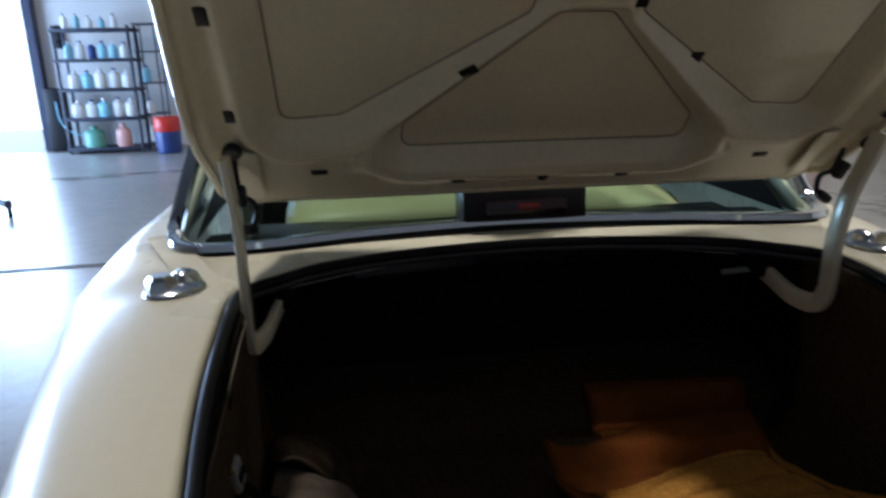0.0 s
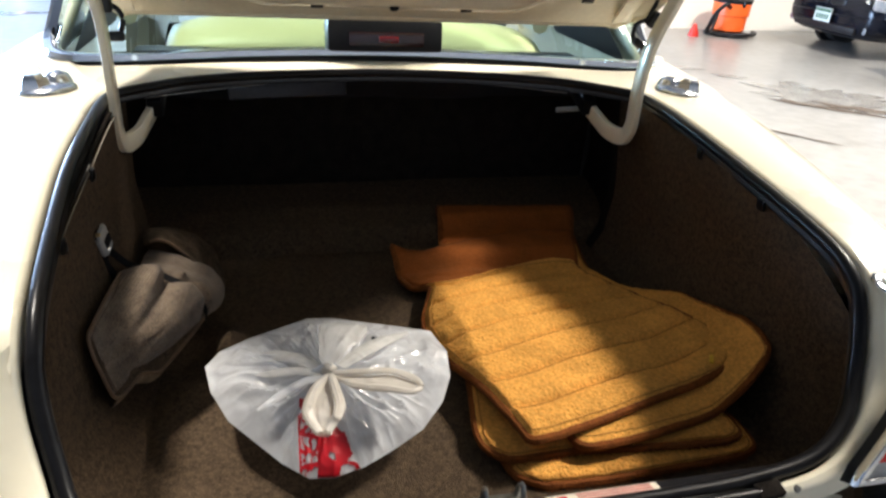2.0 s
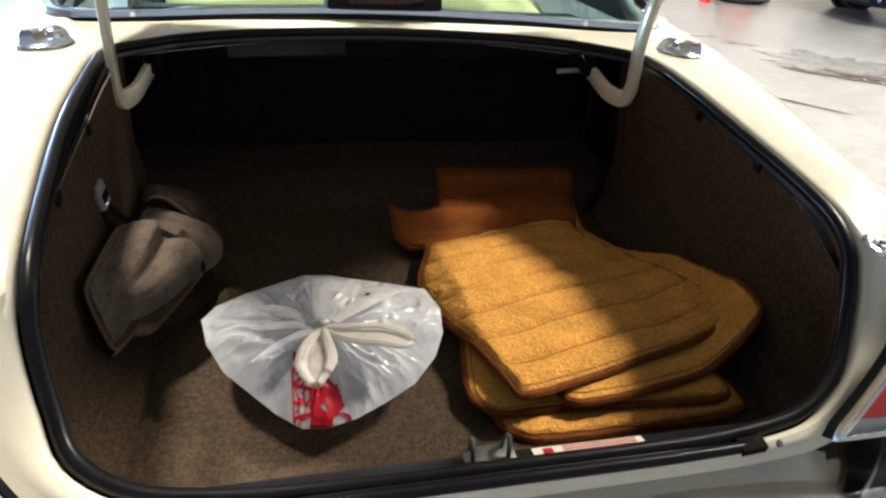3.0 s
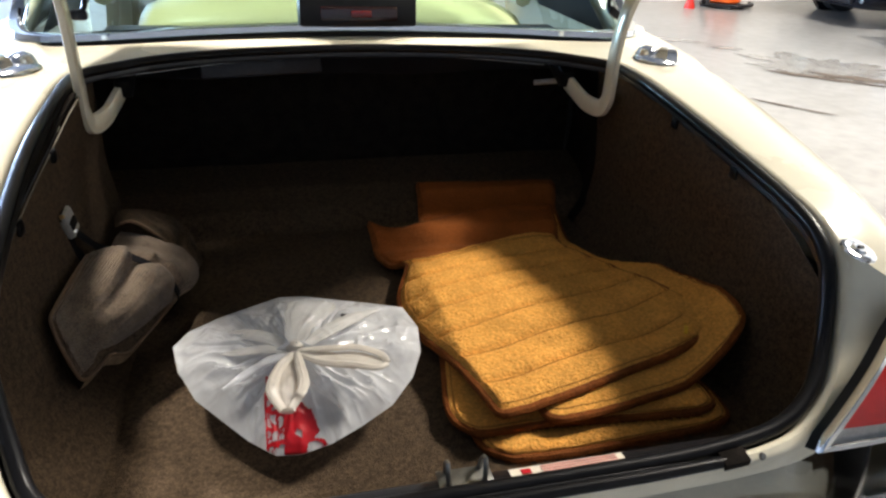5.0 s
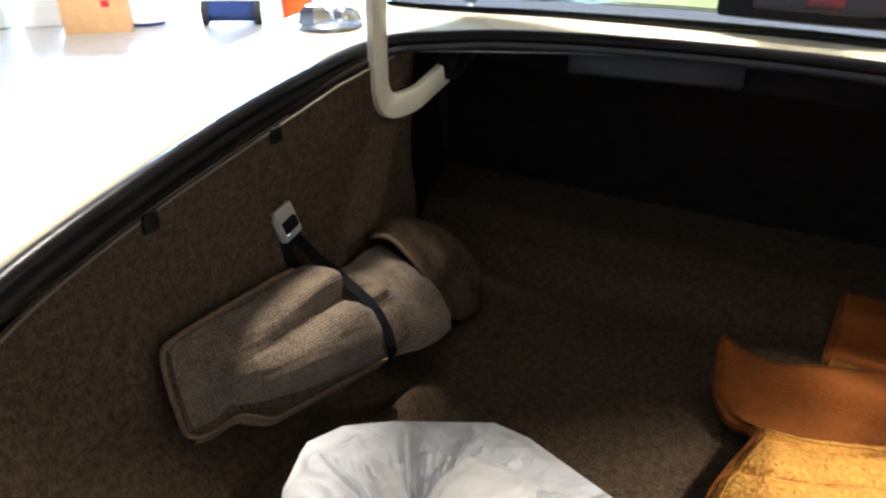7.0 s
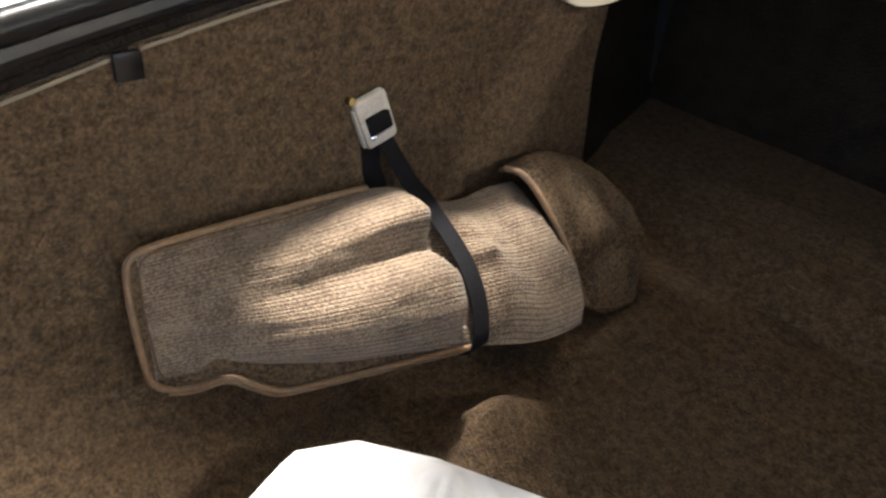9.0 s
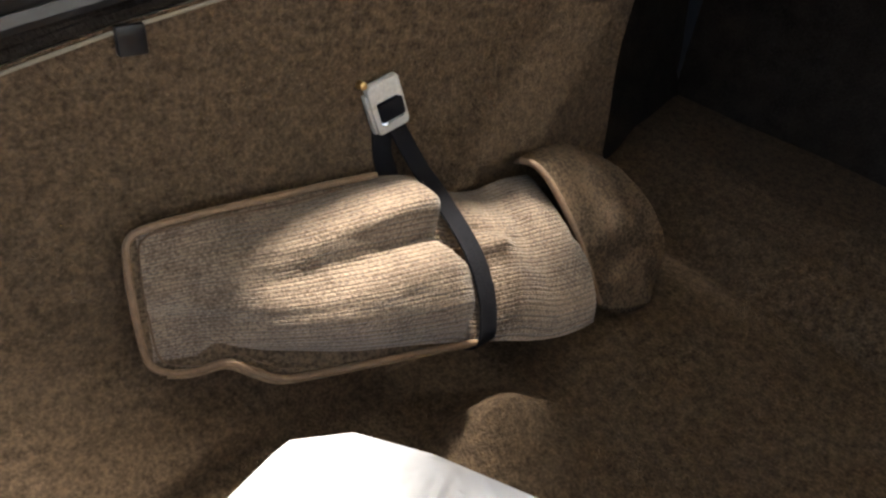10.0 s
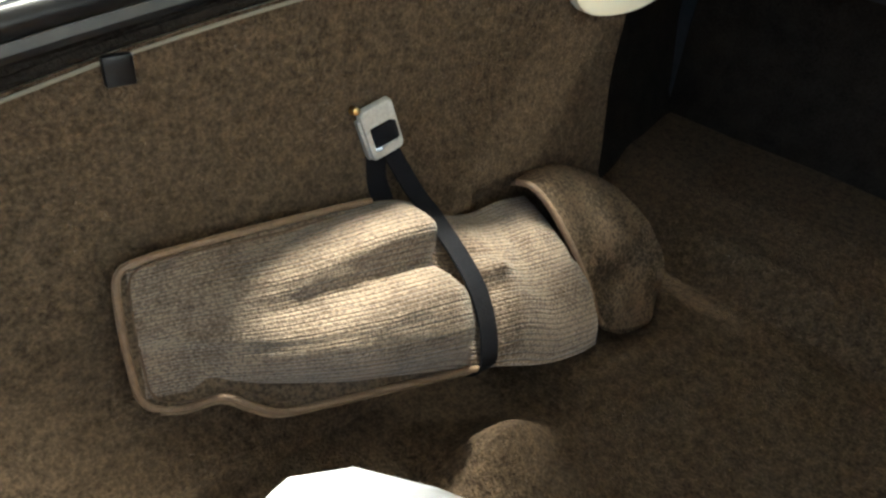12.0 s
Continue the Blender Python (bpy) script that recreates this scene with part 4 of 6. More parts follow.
HOLES = [(-0.515, 0.312, 0.022, 0.026), (-0.395, 0.157, 0.034, 0.012), (-0.151, 0.116, 0.030, 0.010), (0.155, 0.116, 0.030, 0.010), (0.411, 0.157, 0.034, 0.012), (0.560, 0.298, 0.030, 0.018),
         (-0.163, 0.374, 0.034, 0.018), (0.202, 0.371, 0.026, 0.022), (0.052, 0.505, 0.04, 0.018), (-0.515, 0.50, 0.026, 0.03)]
for hu, hv, sx, sy in HOLES:
    turn = 35 if (hu, hv) == (-0.163, 0.374) else -25 if hu > 0.5 else 0
    part("drain_slot", box(sx * 0.8, sy, 0.003, pose(hu, hv, lid_inner(hu, hv) - 0.0005, math.degrees(math.atan(0)), math.degrees(math.atan(-2 * CROWN * hu)), turn), 0.001), BLACK, lid)
part("drain_slot", lathe([(0.0, 0.003), (0.010, 0.003), (0.010, 0.0)], 14, pose(0.003, 0.120, lid_inner(0, 0.12) - 0.0005)), BLACK, lid)

# ---- lid hinges ----
for s in (-1, 1):
    x = -0.521 if s < 0 else 0.508
    gx = -0.527 if s < 0 else 0.566
    lean = 0.040 if s > 0 else 0.0
    arm = [(x * 1.015 + lean, 0.740, 1.190), (x * 1.01 + lean * 0.75, 0.745, 1.15), (x + lean * 0.3, 0.752, 1.08), (x, 0.755, 1.0), (x, 0.757, 0.93), (x * 1.002, 0.762, 0.897), (x * 0.995, 0.782, 0.871), (x * 0.965, 0.825, 0.872), (x * 0.94, 0.865, 0.890), (x * 0.925, 0.888, 0.902)]
    hinge = part("hinge_arm", sweep(spline(arm, 60), [(-0.018, -0.0050), (-0.016, -0.0066), (0.016, -0.0066), (0.018, -0.0050), (0.018, 0.0050), (0.016, 0.0066), (-0.016, 0.0066), (-0.018, 0.0050)], up=(1, 0, 0)), CREAM, car, "cream painted gooseneck lid hinge")
    part("pivot_bracket", box(0.030, 0.09, 0.040, pose(x * 0.91, 0.925, 0.905, 20), 0.006), RUBBER, hinge)
    if s > 0:
        part("torsion_rod", tube([Vector((x * 0.80, 0.935, 0.890)), Vector((x * 0.93, 0.93, 0.895))], 0.006), STEEL, hinge)
    part("arm_hole", lathe([(0.0, 0.001), (0.004, 0.001), (0.004, 0.0)], 10, pose(x - s * 0.0064, 0.806, 0.876, 0, -s * 90)), BLACK, hinge)
    part("mount_plate", box(0.05, 0.13, 0.006, LID @ pose(s * 0.512, 0.165, lid_inner(0.512, 0.17) + 0.004, 0, s * 8), 0.003), CREAM_IN, hinge)
    part("rubber_stop", lathe([(0.0, 0.012), (0.014, 0.011), (0.018, 0.006), (0.018, 0.0)], 18, LID @ pose(gx, 0.236, lid_inner(gx, 0.236))), BLACK, hinge, "black rubber grommet")
    if s < 0:
        wire = [LID @ Vector((gx, 0.236, lid_inner(gx, 0.236) + 0.010)), (-0.527, 0.808, 1.180), (-0.526, 0.815, 1.145), (-0.522, 0.820, 1.118), (-0.507, 0.825, 1.106), (-0.500, 0.825, 1.090), (-0.506, 0.825, 1.068), (-0.520, 0.822, 1.058)]
    else:
        wire = [LID @ Vector((gx, 0.236, lid_inner(gx, 0.236) + 0.010)), (0.560, 0.815, 1.170), (0.548, 0.822, 1.140), (0.538, 0.825, 1.115), (0.518, 0.828, 1.105), (0.513, 0.828, 1.085), (0.515, 0.826, 1.070)]
    part("cable", tube(spline(wire, 40), 0.0050, 8), BLACK, hinge, "black lid cable")
    part("cable_clip", box(0.030, 0.018, 0.018, pose(-0.514 if s < 0 else 0.520, 0.822, 1.050 if s < 0 else 1.058, 0, 0 if s < 0 else 35), 0.006), BLACK, hinge)
    part("cable_clamp", box(0.022, 0.020, 0.036, pose(-0.523 if s < 0 else 0.540, 0.818, 1.100, 10, 0 if s < 0 else 25), 0.007), BLACK, hinge)


# ---- floor mats ----
def coons(left, right, bottom, top, u, v):
    """A patch between four curves; left and right run with v, bottom and top with u."""
    def at(c, t):
        k = t * (len(c) - 1)
        i = min(int(k), len(c) - 2)
        return c[i].lerp(c[i + 1], k - i)
    a = at(left, v) * (1 - u) + at(right, v) * u
    b = at(bottom, u) * (1 - v) + at(top, u) * v
    c = (bottom[0] * (1 - u) + bottom[-1] * u) * (1 - v) + (top[0] * (1 - u) + top[-1] * u) * v
    return a + b - c


def floor_mat(label, left, right, bottom, top, height, thick, seams, seed, heel=1.1, fringe=False):
    """A bound wool mat; curves in plan from its corners, height(x, y) its underside."""
    L, Rr, B, T = (spline([(x, y, 0) for x, y in c], 40) for c in (left, right, bottom, top))
    mt = thing("floor_mat", label, "floor mat", group="mats stacked in the boot")
    nu, nv = 90, 210

    def seam_wave(u):
        return 0.10 * math.sin(3 * u + seed) + 0.04 * math.sin(9 * u + seed)
    rows, under = [], []
    for j in range(nv + 1):
        v = j / nv
        r, b = [], []
        for i in range(nu + 1):
            u = i / nu
            p = coons(L, Rr, B, T, u, v)
            e = min(u, 1 - u, v, 1 - v)
            soft = 1 - math.exp(-(e / 0.018))
            z = height(p.x, p.y)
            h = thick * (0.55 + 0.45 * soft)
            if seams:
                gap = abs((v * seams + seam_wave(u) + 0.5) % 1 - 0.5)
                h += (0.0030 * min(1, gap / 0.25) - 0.0060 * math.exp(-(gap / 0.075) ** 2)) * (v < heel - 0.02) * min(1, e / 0.03)
            h += 0.0022 * noise.noise(Vector((p.x * 14, p.y * 14, seed))) + 0.0016 * noise.noise(Vector((p.x * 60, p.y * 60, seed))) + 0.0012 * noise.noise(Vector((p.x * 150, p.y * 150, seed)))
            r.append((p.x, p.y, z + h))
            b.append((p.x, p.y, z))
        rows.append(r)
        under.append(b)
    cut = int(nv * min(1, heel))
    pile = grid(rows[:cut + 1])
    part("wool_surface", pile, MATWOOL, mt, "golden wool pile")
    if heel < 1:
        part("heel_flap", grid(rows[cut:]), MATBACK, mt, "rust brown flap")
    part("backing", grid(under), MATBACK, mt)
    loop = [rows[0][i] for i in range(nu)] + [rows[j][nu] for j in range(nv)] + [rows[nv][i] for i in range(nu, 0, -1)] + [rows[j][0] for j in range(nv, 0, -1)]
    loop = [Vector((x, y, z - thick * 0.30)) for x, y, z in loop]
    part("binding", sweep(spline(loop, 260, closed=True), ring(thick * 0.42, 8), closed=True), MATEDGE, mt, "rust brown bound edge")
    # stitch lines: one inside the binding, and one along each quilted seam
    inner = [rows[3][i] for i in range(2, nu - 2)] + [rows[j][nu - 2] for j in range(3, cut - 3)] + [rows[cut - 3][i] for i in range(nu - 2, 2, -1)] + [rows[j][2] for j in range(cut - 3, 3, -1)]
    part("edge_stitch", tube(spline(inner, 240, closed=True), 0.0013, 6, closed=True), MATSEAM, mt)
    for k in range(1, seams):
        seam = []
        for i in range(4, nu - 3):
            j = (k - seam_wave(i / nu)) / seams * nv
            if 6 < j < cut - 8:
                seam.append(Vector(rows[int(j)][i]).lerp(Vector(rows[int(j) + 1][i]), j - int(j)) + Vector((0, 0, 0.0004)))
        if len(seam) > 20:
            part("quilt_seam", tube(spline(seam, 60), 0.0011, 6), MATSEAM, mt)
    # short upright tufts of the pile
    tufts, rng = bmesh.new(), random.Random(seed + 40)
    for k in range(9000):
        i, j = rng.uniform(0.6, nu - 1.6), rng.uniform(0.6, cut - 1.6)
        p = Vector(rows[int(j)][int(i)]).lerp(Vector(rows[int(j) + 1][int(i) + 1]), rng.random())
        a = rng.uniform(0, math.pi)
        w = Vector((math.cos(a), math.sin(a), 0)) * rng.uniform(0.0009, 0.0019)
        tip = p + Vector((rng.uniform(-0.003, 0.003), rng.uniform(-0.004, 0.002), rng.uniform(0.0008, 0.0022)))
        base = p - Vector((0, 0, 0.001))
        tufts.faces.new([tufts.verts.new(base - w), tufts.verts.new(base + w), tufts.verts.new(tip)])
    tagged(part("tufting", tufts, MATWOOL, mt, "tufted golden wool", False), kind="stuff")
    if fringe:
        fb = bmesh.new()
        rng = random.Random(seed)
        for k in range(900):
            i = rng.random() * nu
            i0 = int(i)
            p = Vector(rows[0][i0]).lerp(Vector(rows[0][min(nu, i0 + 1)]), i - i0) + Vector((0, 0, -thick * rng.uniform(0.1, 0.8)))
            tip = p + Vector((rng.uniform(-0.004, 0.004), -rng.uniform(0.006, 0.013), rng.uniform(-0.004, 0.002)))
            w = Vector((0.0009, 0, 0.0004))
            fb.faces.new([fb.verts.new(p - w), fb.verts.new(p + w), fb.verts.new(tip)])
        tagged(part("fringe", fb, MATEDGE, mt, "frayed wool fringe", False), kind="stuff")
    return mt


def ramp(x, y):
    return floor_z(x, y) + 0.003


def curl(x, x0, rate):
    return rate * max(0, x - x0) ** 1.5


floor_mat("golden wool rear floor mat at the bottom of the stack", [(0.101, 0.129), (0.070, 0.165), (0.07, 0.30), (0.08, 0.42)], [(0.450, 0.130), (0.479, 0.150), (0.480, 0.22), (0.455, 0.40)],
          [(0.101, 0.129), (0.13, 0.122), (0.254, 0.122), (0.41, 0.126), (0.450, 0.130)], [(0.08, 0.42), (0.26, 0.43), (0.455, 0.40)], lambda x, y: ramp(x, y), 0.016, 0, 11, fringe=True)
floor_mat("golden wool rear floor mat with a frayed edge", [(0.058, 0.172), (0.037, 0.215), (0.060, 0.352), (0.07, 0.47)], [(0.425, 0.145), (0.457, 0.163), (0.452, 0.25), (0.43, 0.46)],
          [(0.058, 0.172), (0.085, 0.162), (0.20, 0.164), (0.39, 0.146), (0.425, 0.145)], [(0.07, 0.47), (0.25, 0.48), (0.43, 0.46)], lambda x, y: ramp(x, y) + 0.018, 0.016, 0, 12, fringe=True)
floor_mat("golden wool front floor mat curling up the side lining", [(0.175, 0.165), (0.16, 0.30), (0.13, 0.60), (0.135, 0.82), (0.150, 1.01)], [(0.528, 0.228), (0.545, 0.252), (0.547, 0.314), (0.542, 0.43), (0.537, 0.54), (0.500, 0.627), (0.468, 0.707), (0.455, 0.76), (0.503, 0.99)],
          [(0.175, 0.165), (0.205, 0.152), (0.36, 0.172), (0.490, 0.210), (0.528, 0.228)], [(0.150, 1.01), (0.32, 1.00), (0.503, 0.99)],
          lambda x, y: ramp(x, y) + 0.036 - 0.03 * max(0, min(1, (y - 0.5) / 0.15)) + curl(x, 0.42, 1.9) * max(0, min(1, (0.62 - y) / 0.30)), 0.018, 0, 13, heel=0.86)
floor_mat("golden ribbed wool front floor mat on top of the stack", [(0.095, 0.160), (0.062, 0.30), (0.024, 0.44), (0.022, 0.55), (0.060, 0.666), (0.030, 0.690), (0.006, 0.735), (-0.003, 0.80)], [(0.488, 0.262), (0.514, 0.288), (0.520, 0.340), (0.474, 0.483), (0.428, 0.648), (0.416, 0.72), (0.450, 0.86)],
          [(0.095, 0.160), (0.125, 0.157), (0.30, 0.208), (0.455, 0.250), (0.488, 0.262)], [(-0.003, 0.80), (0.06, 0.785), (0.22, 0.845), (0.36, 0.870), (0.450, 0.86)],
          lambda x, y: ramp(x, y) + 0.056 * min(1, max(0.28, (x - 0.0) / 0.09 + 0.2)) * (1 - 0.6 * max(0, min(1, (y - 0.45) / 0.25))) + curl(x, 0.40, 0.6) * max(0, min(1, (0.75 - y) / 0.2)) + 0.024 * max(0, min(1, (y - 0.70) / 0.07)) + 0.032 * max(0, min(1, (0.07 - x) / 0.07)) * max(0, min(1, (y - 0.69) / 0.10)) - 0.012 * math.exp(-((y - 0.735) / 0.02) ** 2), 0.018, 9, 14, heel=0.80)

# small yellow mark near the corner of the top mat
tagged(link_mesh("yellow_tag", box(0.007, 0.020, 0.003, pose(0.461, 0.270, 0.637, 8, 8, -30), 0.001), material("yellow_tag", (0.8, 0.5, 0.03), 0.5)), "small yellow thread tag on the top mat", "tag")


# ---- tied carrier bag ----
bag = thing("plastic_bag", "white plastic carrier bag tied in a knot with faded red print", "bag", pose(0, 0, 0))
KNOT = Vector((-0.186, 0.248, 0.700))
CORNERS = [(-0.364, 0.345), (-0.345, 0.382), (-0.300, 0.414), (-0.205, 0.461), (-0.165, 0.457), (-0.062, 0.418), (-0.004, 0.394), (0.010, 0.332), (0.004, 0.280), (-0.015, 0.244), (-0.053, 0.205), (-0.145, 0.157), (-0.188, 0.144), (-0.220, 0.148), (-0.257, 0.180), (-0.328, 0.248), (-0.353, 0.291)]
NB = 640


def polygon(points, count):
    """Evenly spaced points along straight edges."""
    p = [Vector((x, y, 0)) for x, y in points]
    run = [0.0]
    for i in range(len(p)):
        run.append(run[-1] + (p[(i + 1) % len(p)] - p[i]).length)
    out, j = [], 0
    for i in range(count):
        want = run[-1] * i / count
        while run[j + 1] < want:
            j += 1
        out.append(p[j].lerp(p[(j + 1) % len(p)], (want - run[j]) / (run[j + 1] - run[j])))
    return out


BAGRIM = polygon(CORNERS, NB)
PLEATS = []
_r = random.Random(5)
for k in range(90):
    PLEATS.append((_r.uniform(0, 2 * math.pi), _r.uniform(0.0016, 0.0045), _r.uniform(0.25, 1.0), _r.choice((1, 1, -1)) * _r.uniform(0.003, 0.011)))


RIM_Y, RIM_HIGH = (0.144, 0.157, 0.180, 0.244, 0.280, 0.332, 0.400), (0.600, 0.600, 0.603, 0.628, 0.646, 0.657, 0.657)


def bag_point(i, rho):
    p = BAGRIM[int(i) % NB].lerp(BAGRIM[(int(i) + 1) % NB], i - int(i))
    centre = Vector((KNOT.x, KNOT.y, 0))
    arm = p - centre
    a = math.atan2(arm.y, arm.x)
    far = arm.length
    q = centre.lerp(p, rho if rho <= 1 else 1 - (rho - 1) * 2.6)
    rim_z = float(np.interp(p.y, RIM_Y, RIM_HIGH))
    if rho <= 1:
        z = rim_z + (0.688 - rim_z) * (1 - rho) ** 0.9 + 0.006 * math.exp(-rho / 0.07)
        z += (0.010 + 0.008 * noise.noise(Vector((math.cos(a) * 2, math.sin(a) * 2, 4)))) * math.sin(math.pi * rho ** 1.4)
    else:
        z = rim_z + (0.551 - rim_z) * (rho - 1) / 0.3
    for pa, width, reach, high in PLEATS:
        da = abs((a - pa + math.pi) % (2 * math.pi) - math.pi)
        if da < 0.6:
            d = far * rho * math.sin(da)
            w = width * (0.6 + 1.6 * rho)
            z += high * max(0.0, 1 - d / w) * max(0.0, 1 - rho / reach) ** 0.7 * min(1, rho / 0.05)
    # taut facets between fold lines, fading out at the rim
    fold = abs(noise.noise(Vector((math.cos(a) * 2.6, math.sin(a) * 2.6, rho * 2.2)))) * 1.3 + abs(noise.noise(Vector((q.x * 14, q.y * 14, 4)))) * 0.8
    z -= 0.016 * (fold - 0.35) * min(1, rho * 2) * max(0.0, 1 - rho ** 5)
    ridge = 1 - abs(noise.noise(Vector((q.x * 34 + 3 * noise.noise(q * 9), q.y * 34, 11)))) * 2.2
    z += 0.0055 * max(0.0, ridge) ** 3 * min(1, rho * 2) * max(0.0, 1 - rho ** 6)
    return Vector((q.x, q.y, max(floor_z(q.x, q.y) + 0.002, z)))


film_rhos = [0.03, 0.05, 0.08, 0.11, 0.15, 0.19, 0.23, 0.28, 0.33, 0.38, 0.44, 0.48, 0.52, 0.56, 0.60, 0.64, 0.68, 0.72, 0.76, 0.8, 0.84, 0.87, 0.9, 0.94, 0.97, 0.99, 1.0, 1.015, 1.04, 1.09, 1.14, 1.2, 1.26, 1.3]
film = part("film", grid([[bag_point(i, r) for i in range(NB)] for r in film_rhos], close_u=True), FILM, bag, "thin crumpled white film")
film.data.set_sharp_from_angle(angle=radians(24))
# packed goods seen dimly inside the film
part("packed_goods", grid([[Vector((-0.185, 0.285, 0)).lerp(Vector((p.x, p.y, 0)), 0.58 * math.sin(k) * (0.70 + 0.30 * min(1.0, 1.6 * math.cos(k)))) + Vector((0, 0, 0.556 + 0.096 * math.cos(k) ** 0.6 + 0.008 * noise.noise(p * 20))) for p in BAGRIM[::10]] for k in np.linspace(0.02, 1.55, 10)], close_u=True), material("pale_goods", (0.40, 0.41, 0.43), 0.6, var=0.5, scale=14), bag)


def printed(inside, mat, label):
    """Printed film: the bag's own surface, a hair proud, where inside(x, y) holds."""
    b = bmesh.new()
    ids = [i for i in range(NB) if BAGRIM[i].y < 0.225 and -0.34 < BAGRIM[i].x < -0.06]
    rr = list(np.linspace(0.30, 1.03, 56))
    pts = [[bag_point(i, r) + Vector((0, -0.0010, 0.0018)) for r in rr] for i in ids]
    vs = [[None] * len(rr) for _ in ids]
    for i in range(len(ids) - 1):
        if ids[i + 1] - ids[i] > 1:
            continue
        for k in range(len(rr) - 1):
            c = (pts[i][k] + pts[i + 1][k + 1]) / 2
            if not inside(c.x, c.y - 0.035 * max(0.0, (0.24 - c.y) / 0.105)):
                continue
            quad = []
            for a, e in ((i, k), (i + 1, k), (i + 1, k + 1), (i, k + 1)):
                if vs[a][e] is None:
                    vs[a][e] = b.verts.new(pts[a][e])
                quad.append(vs[a][e])
            b.faces.new(quad)
    return part("red_print", b, mat, bag, label)


RED_PATCH = [(-0.206, 0.188), (-0.185, 0.181), (-0.170, 0.162), (-0.161, 0.138), (-0.178, 0.122), (-0.189, 0.086), (-0.210, 0.086), (-0.208, 0.155)]


def blob(x, y):
    """A solid red patch with a few pale marks, and a curl beside it."""
    marks = noise.noise(Vector((x * 62, y * 62, 9))) > 0.20 and y < 0.150 and x < -0.184
    bite = math.hypot((x + 0.166) / 1.3, y - 0.117)
    return (poly_dist((x, y), RED_PATCH) < 0 and not marks and bite > 0.010) or (0.010 < bite < 0.0145 and 0.104 < y < 0.130 and x > -0.184)


def column(x, y):
    """Pale panel with red bars and strokes."""
    xc = -0.2190 + 0.02 * (y - 0.15)
    if abs(x - xc) > 0.0135 or not 0.088 < y < 0.206:
        return False
    stroke = abs(noise.noise(Vector((x * 120, y * 80, 2)))) < 0.13
    return math.sin(y * 300 + 90 * (x - xc)) > 0.72 or stroke or abs(abs(x - xc) - 0.0125) < 0.0012


printed(blob, REDINK, "bright red printed shape")
printed(column, REDINK, "red printed bars")
printed(lambda x, y: ((x + 0.222) / 0.007) ** 2 + ((y - 0.222) / 0.011) ** 2 < 1, REDINK, "red printed dot")


def lobe(points, widths, seed, flat=0.42):
    """A gathered, flattened loop of film."""
    pts = spline(points, 40)
    rows = []
    for i, p in enumerate(pts):
        t = (pts[min(39, i + 1)] - pts[max(0, i - 1)]).normalized()
        s = t.cross(Vector((0, 0, 1))).normalized()
        u = s.cross(t)
        f = i / 39
        w = lerp_table([(k / (len(widths) - 1), x) for k, x in enumerate(widths)], f)
        r = []
        for k in range(56):
            a = 2 * math.pi * k / 56
            pleat = 1 + 0.20 * noise.noise(Vector((math.cos(a) * 3, math.sin(a) * 3, seed + f * 1.5))) + 0.14 * abs(math.cos(1.5 * a + seed)) + 0.10 * abs(math.cos(4.5 * a + 2 * seed + 2 * f)) - 0.12
            r.append(p + s * (w * pleat * math.cos(a)) + u * (w * flat * pleat * math.sin(a)))
        rows.append(r)
    return grid(rows, close_u=True)


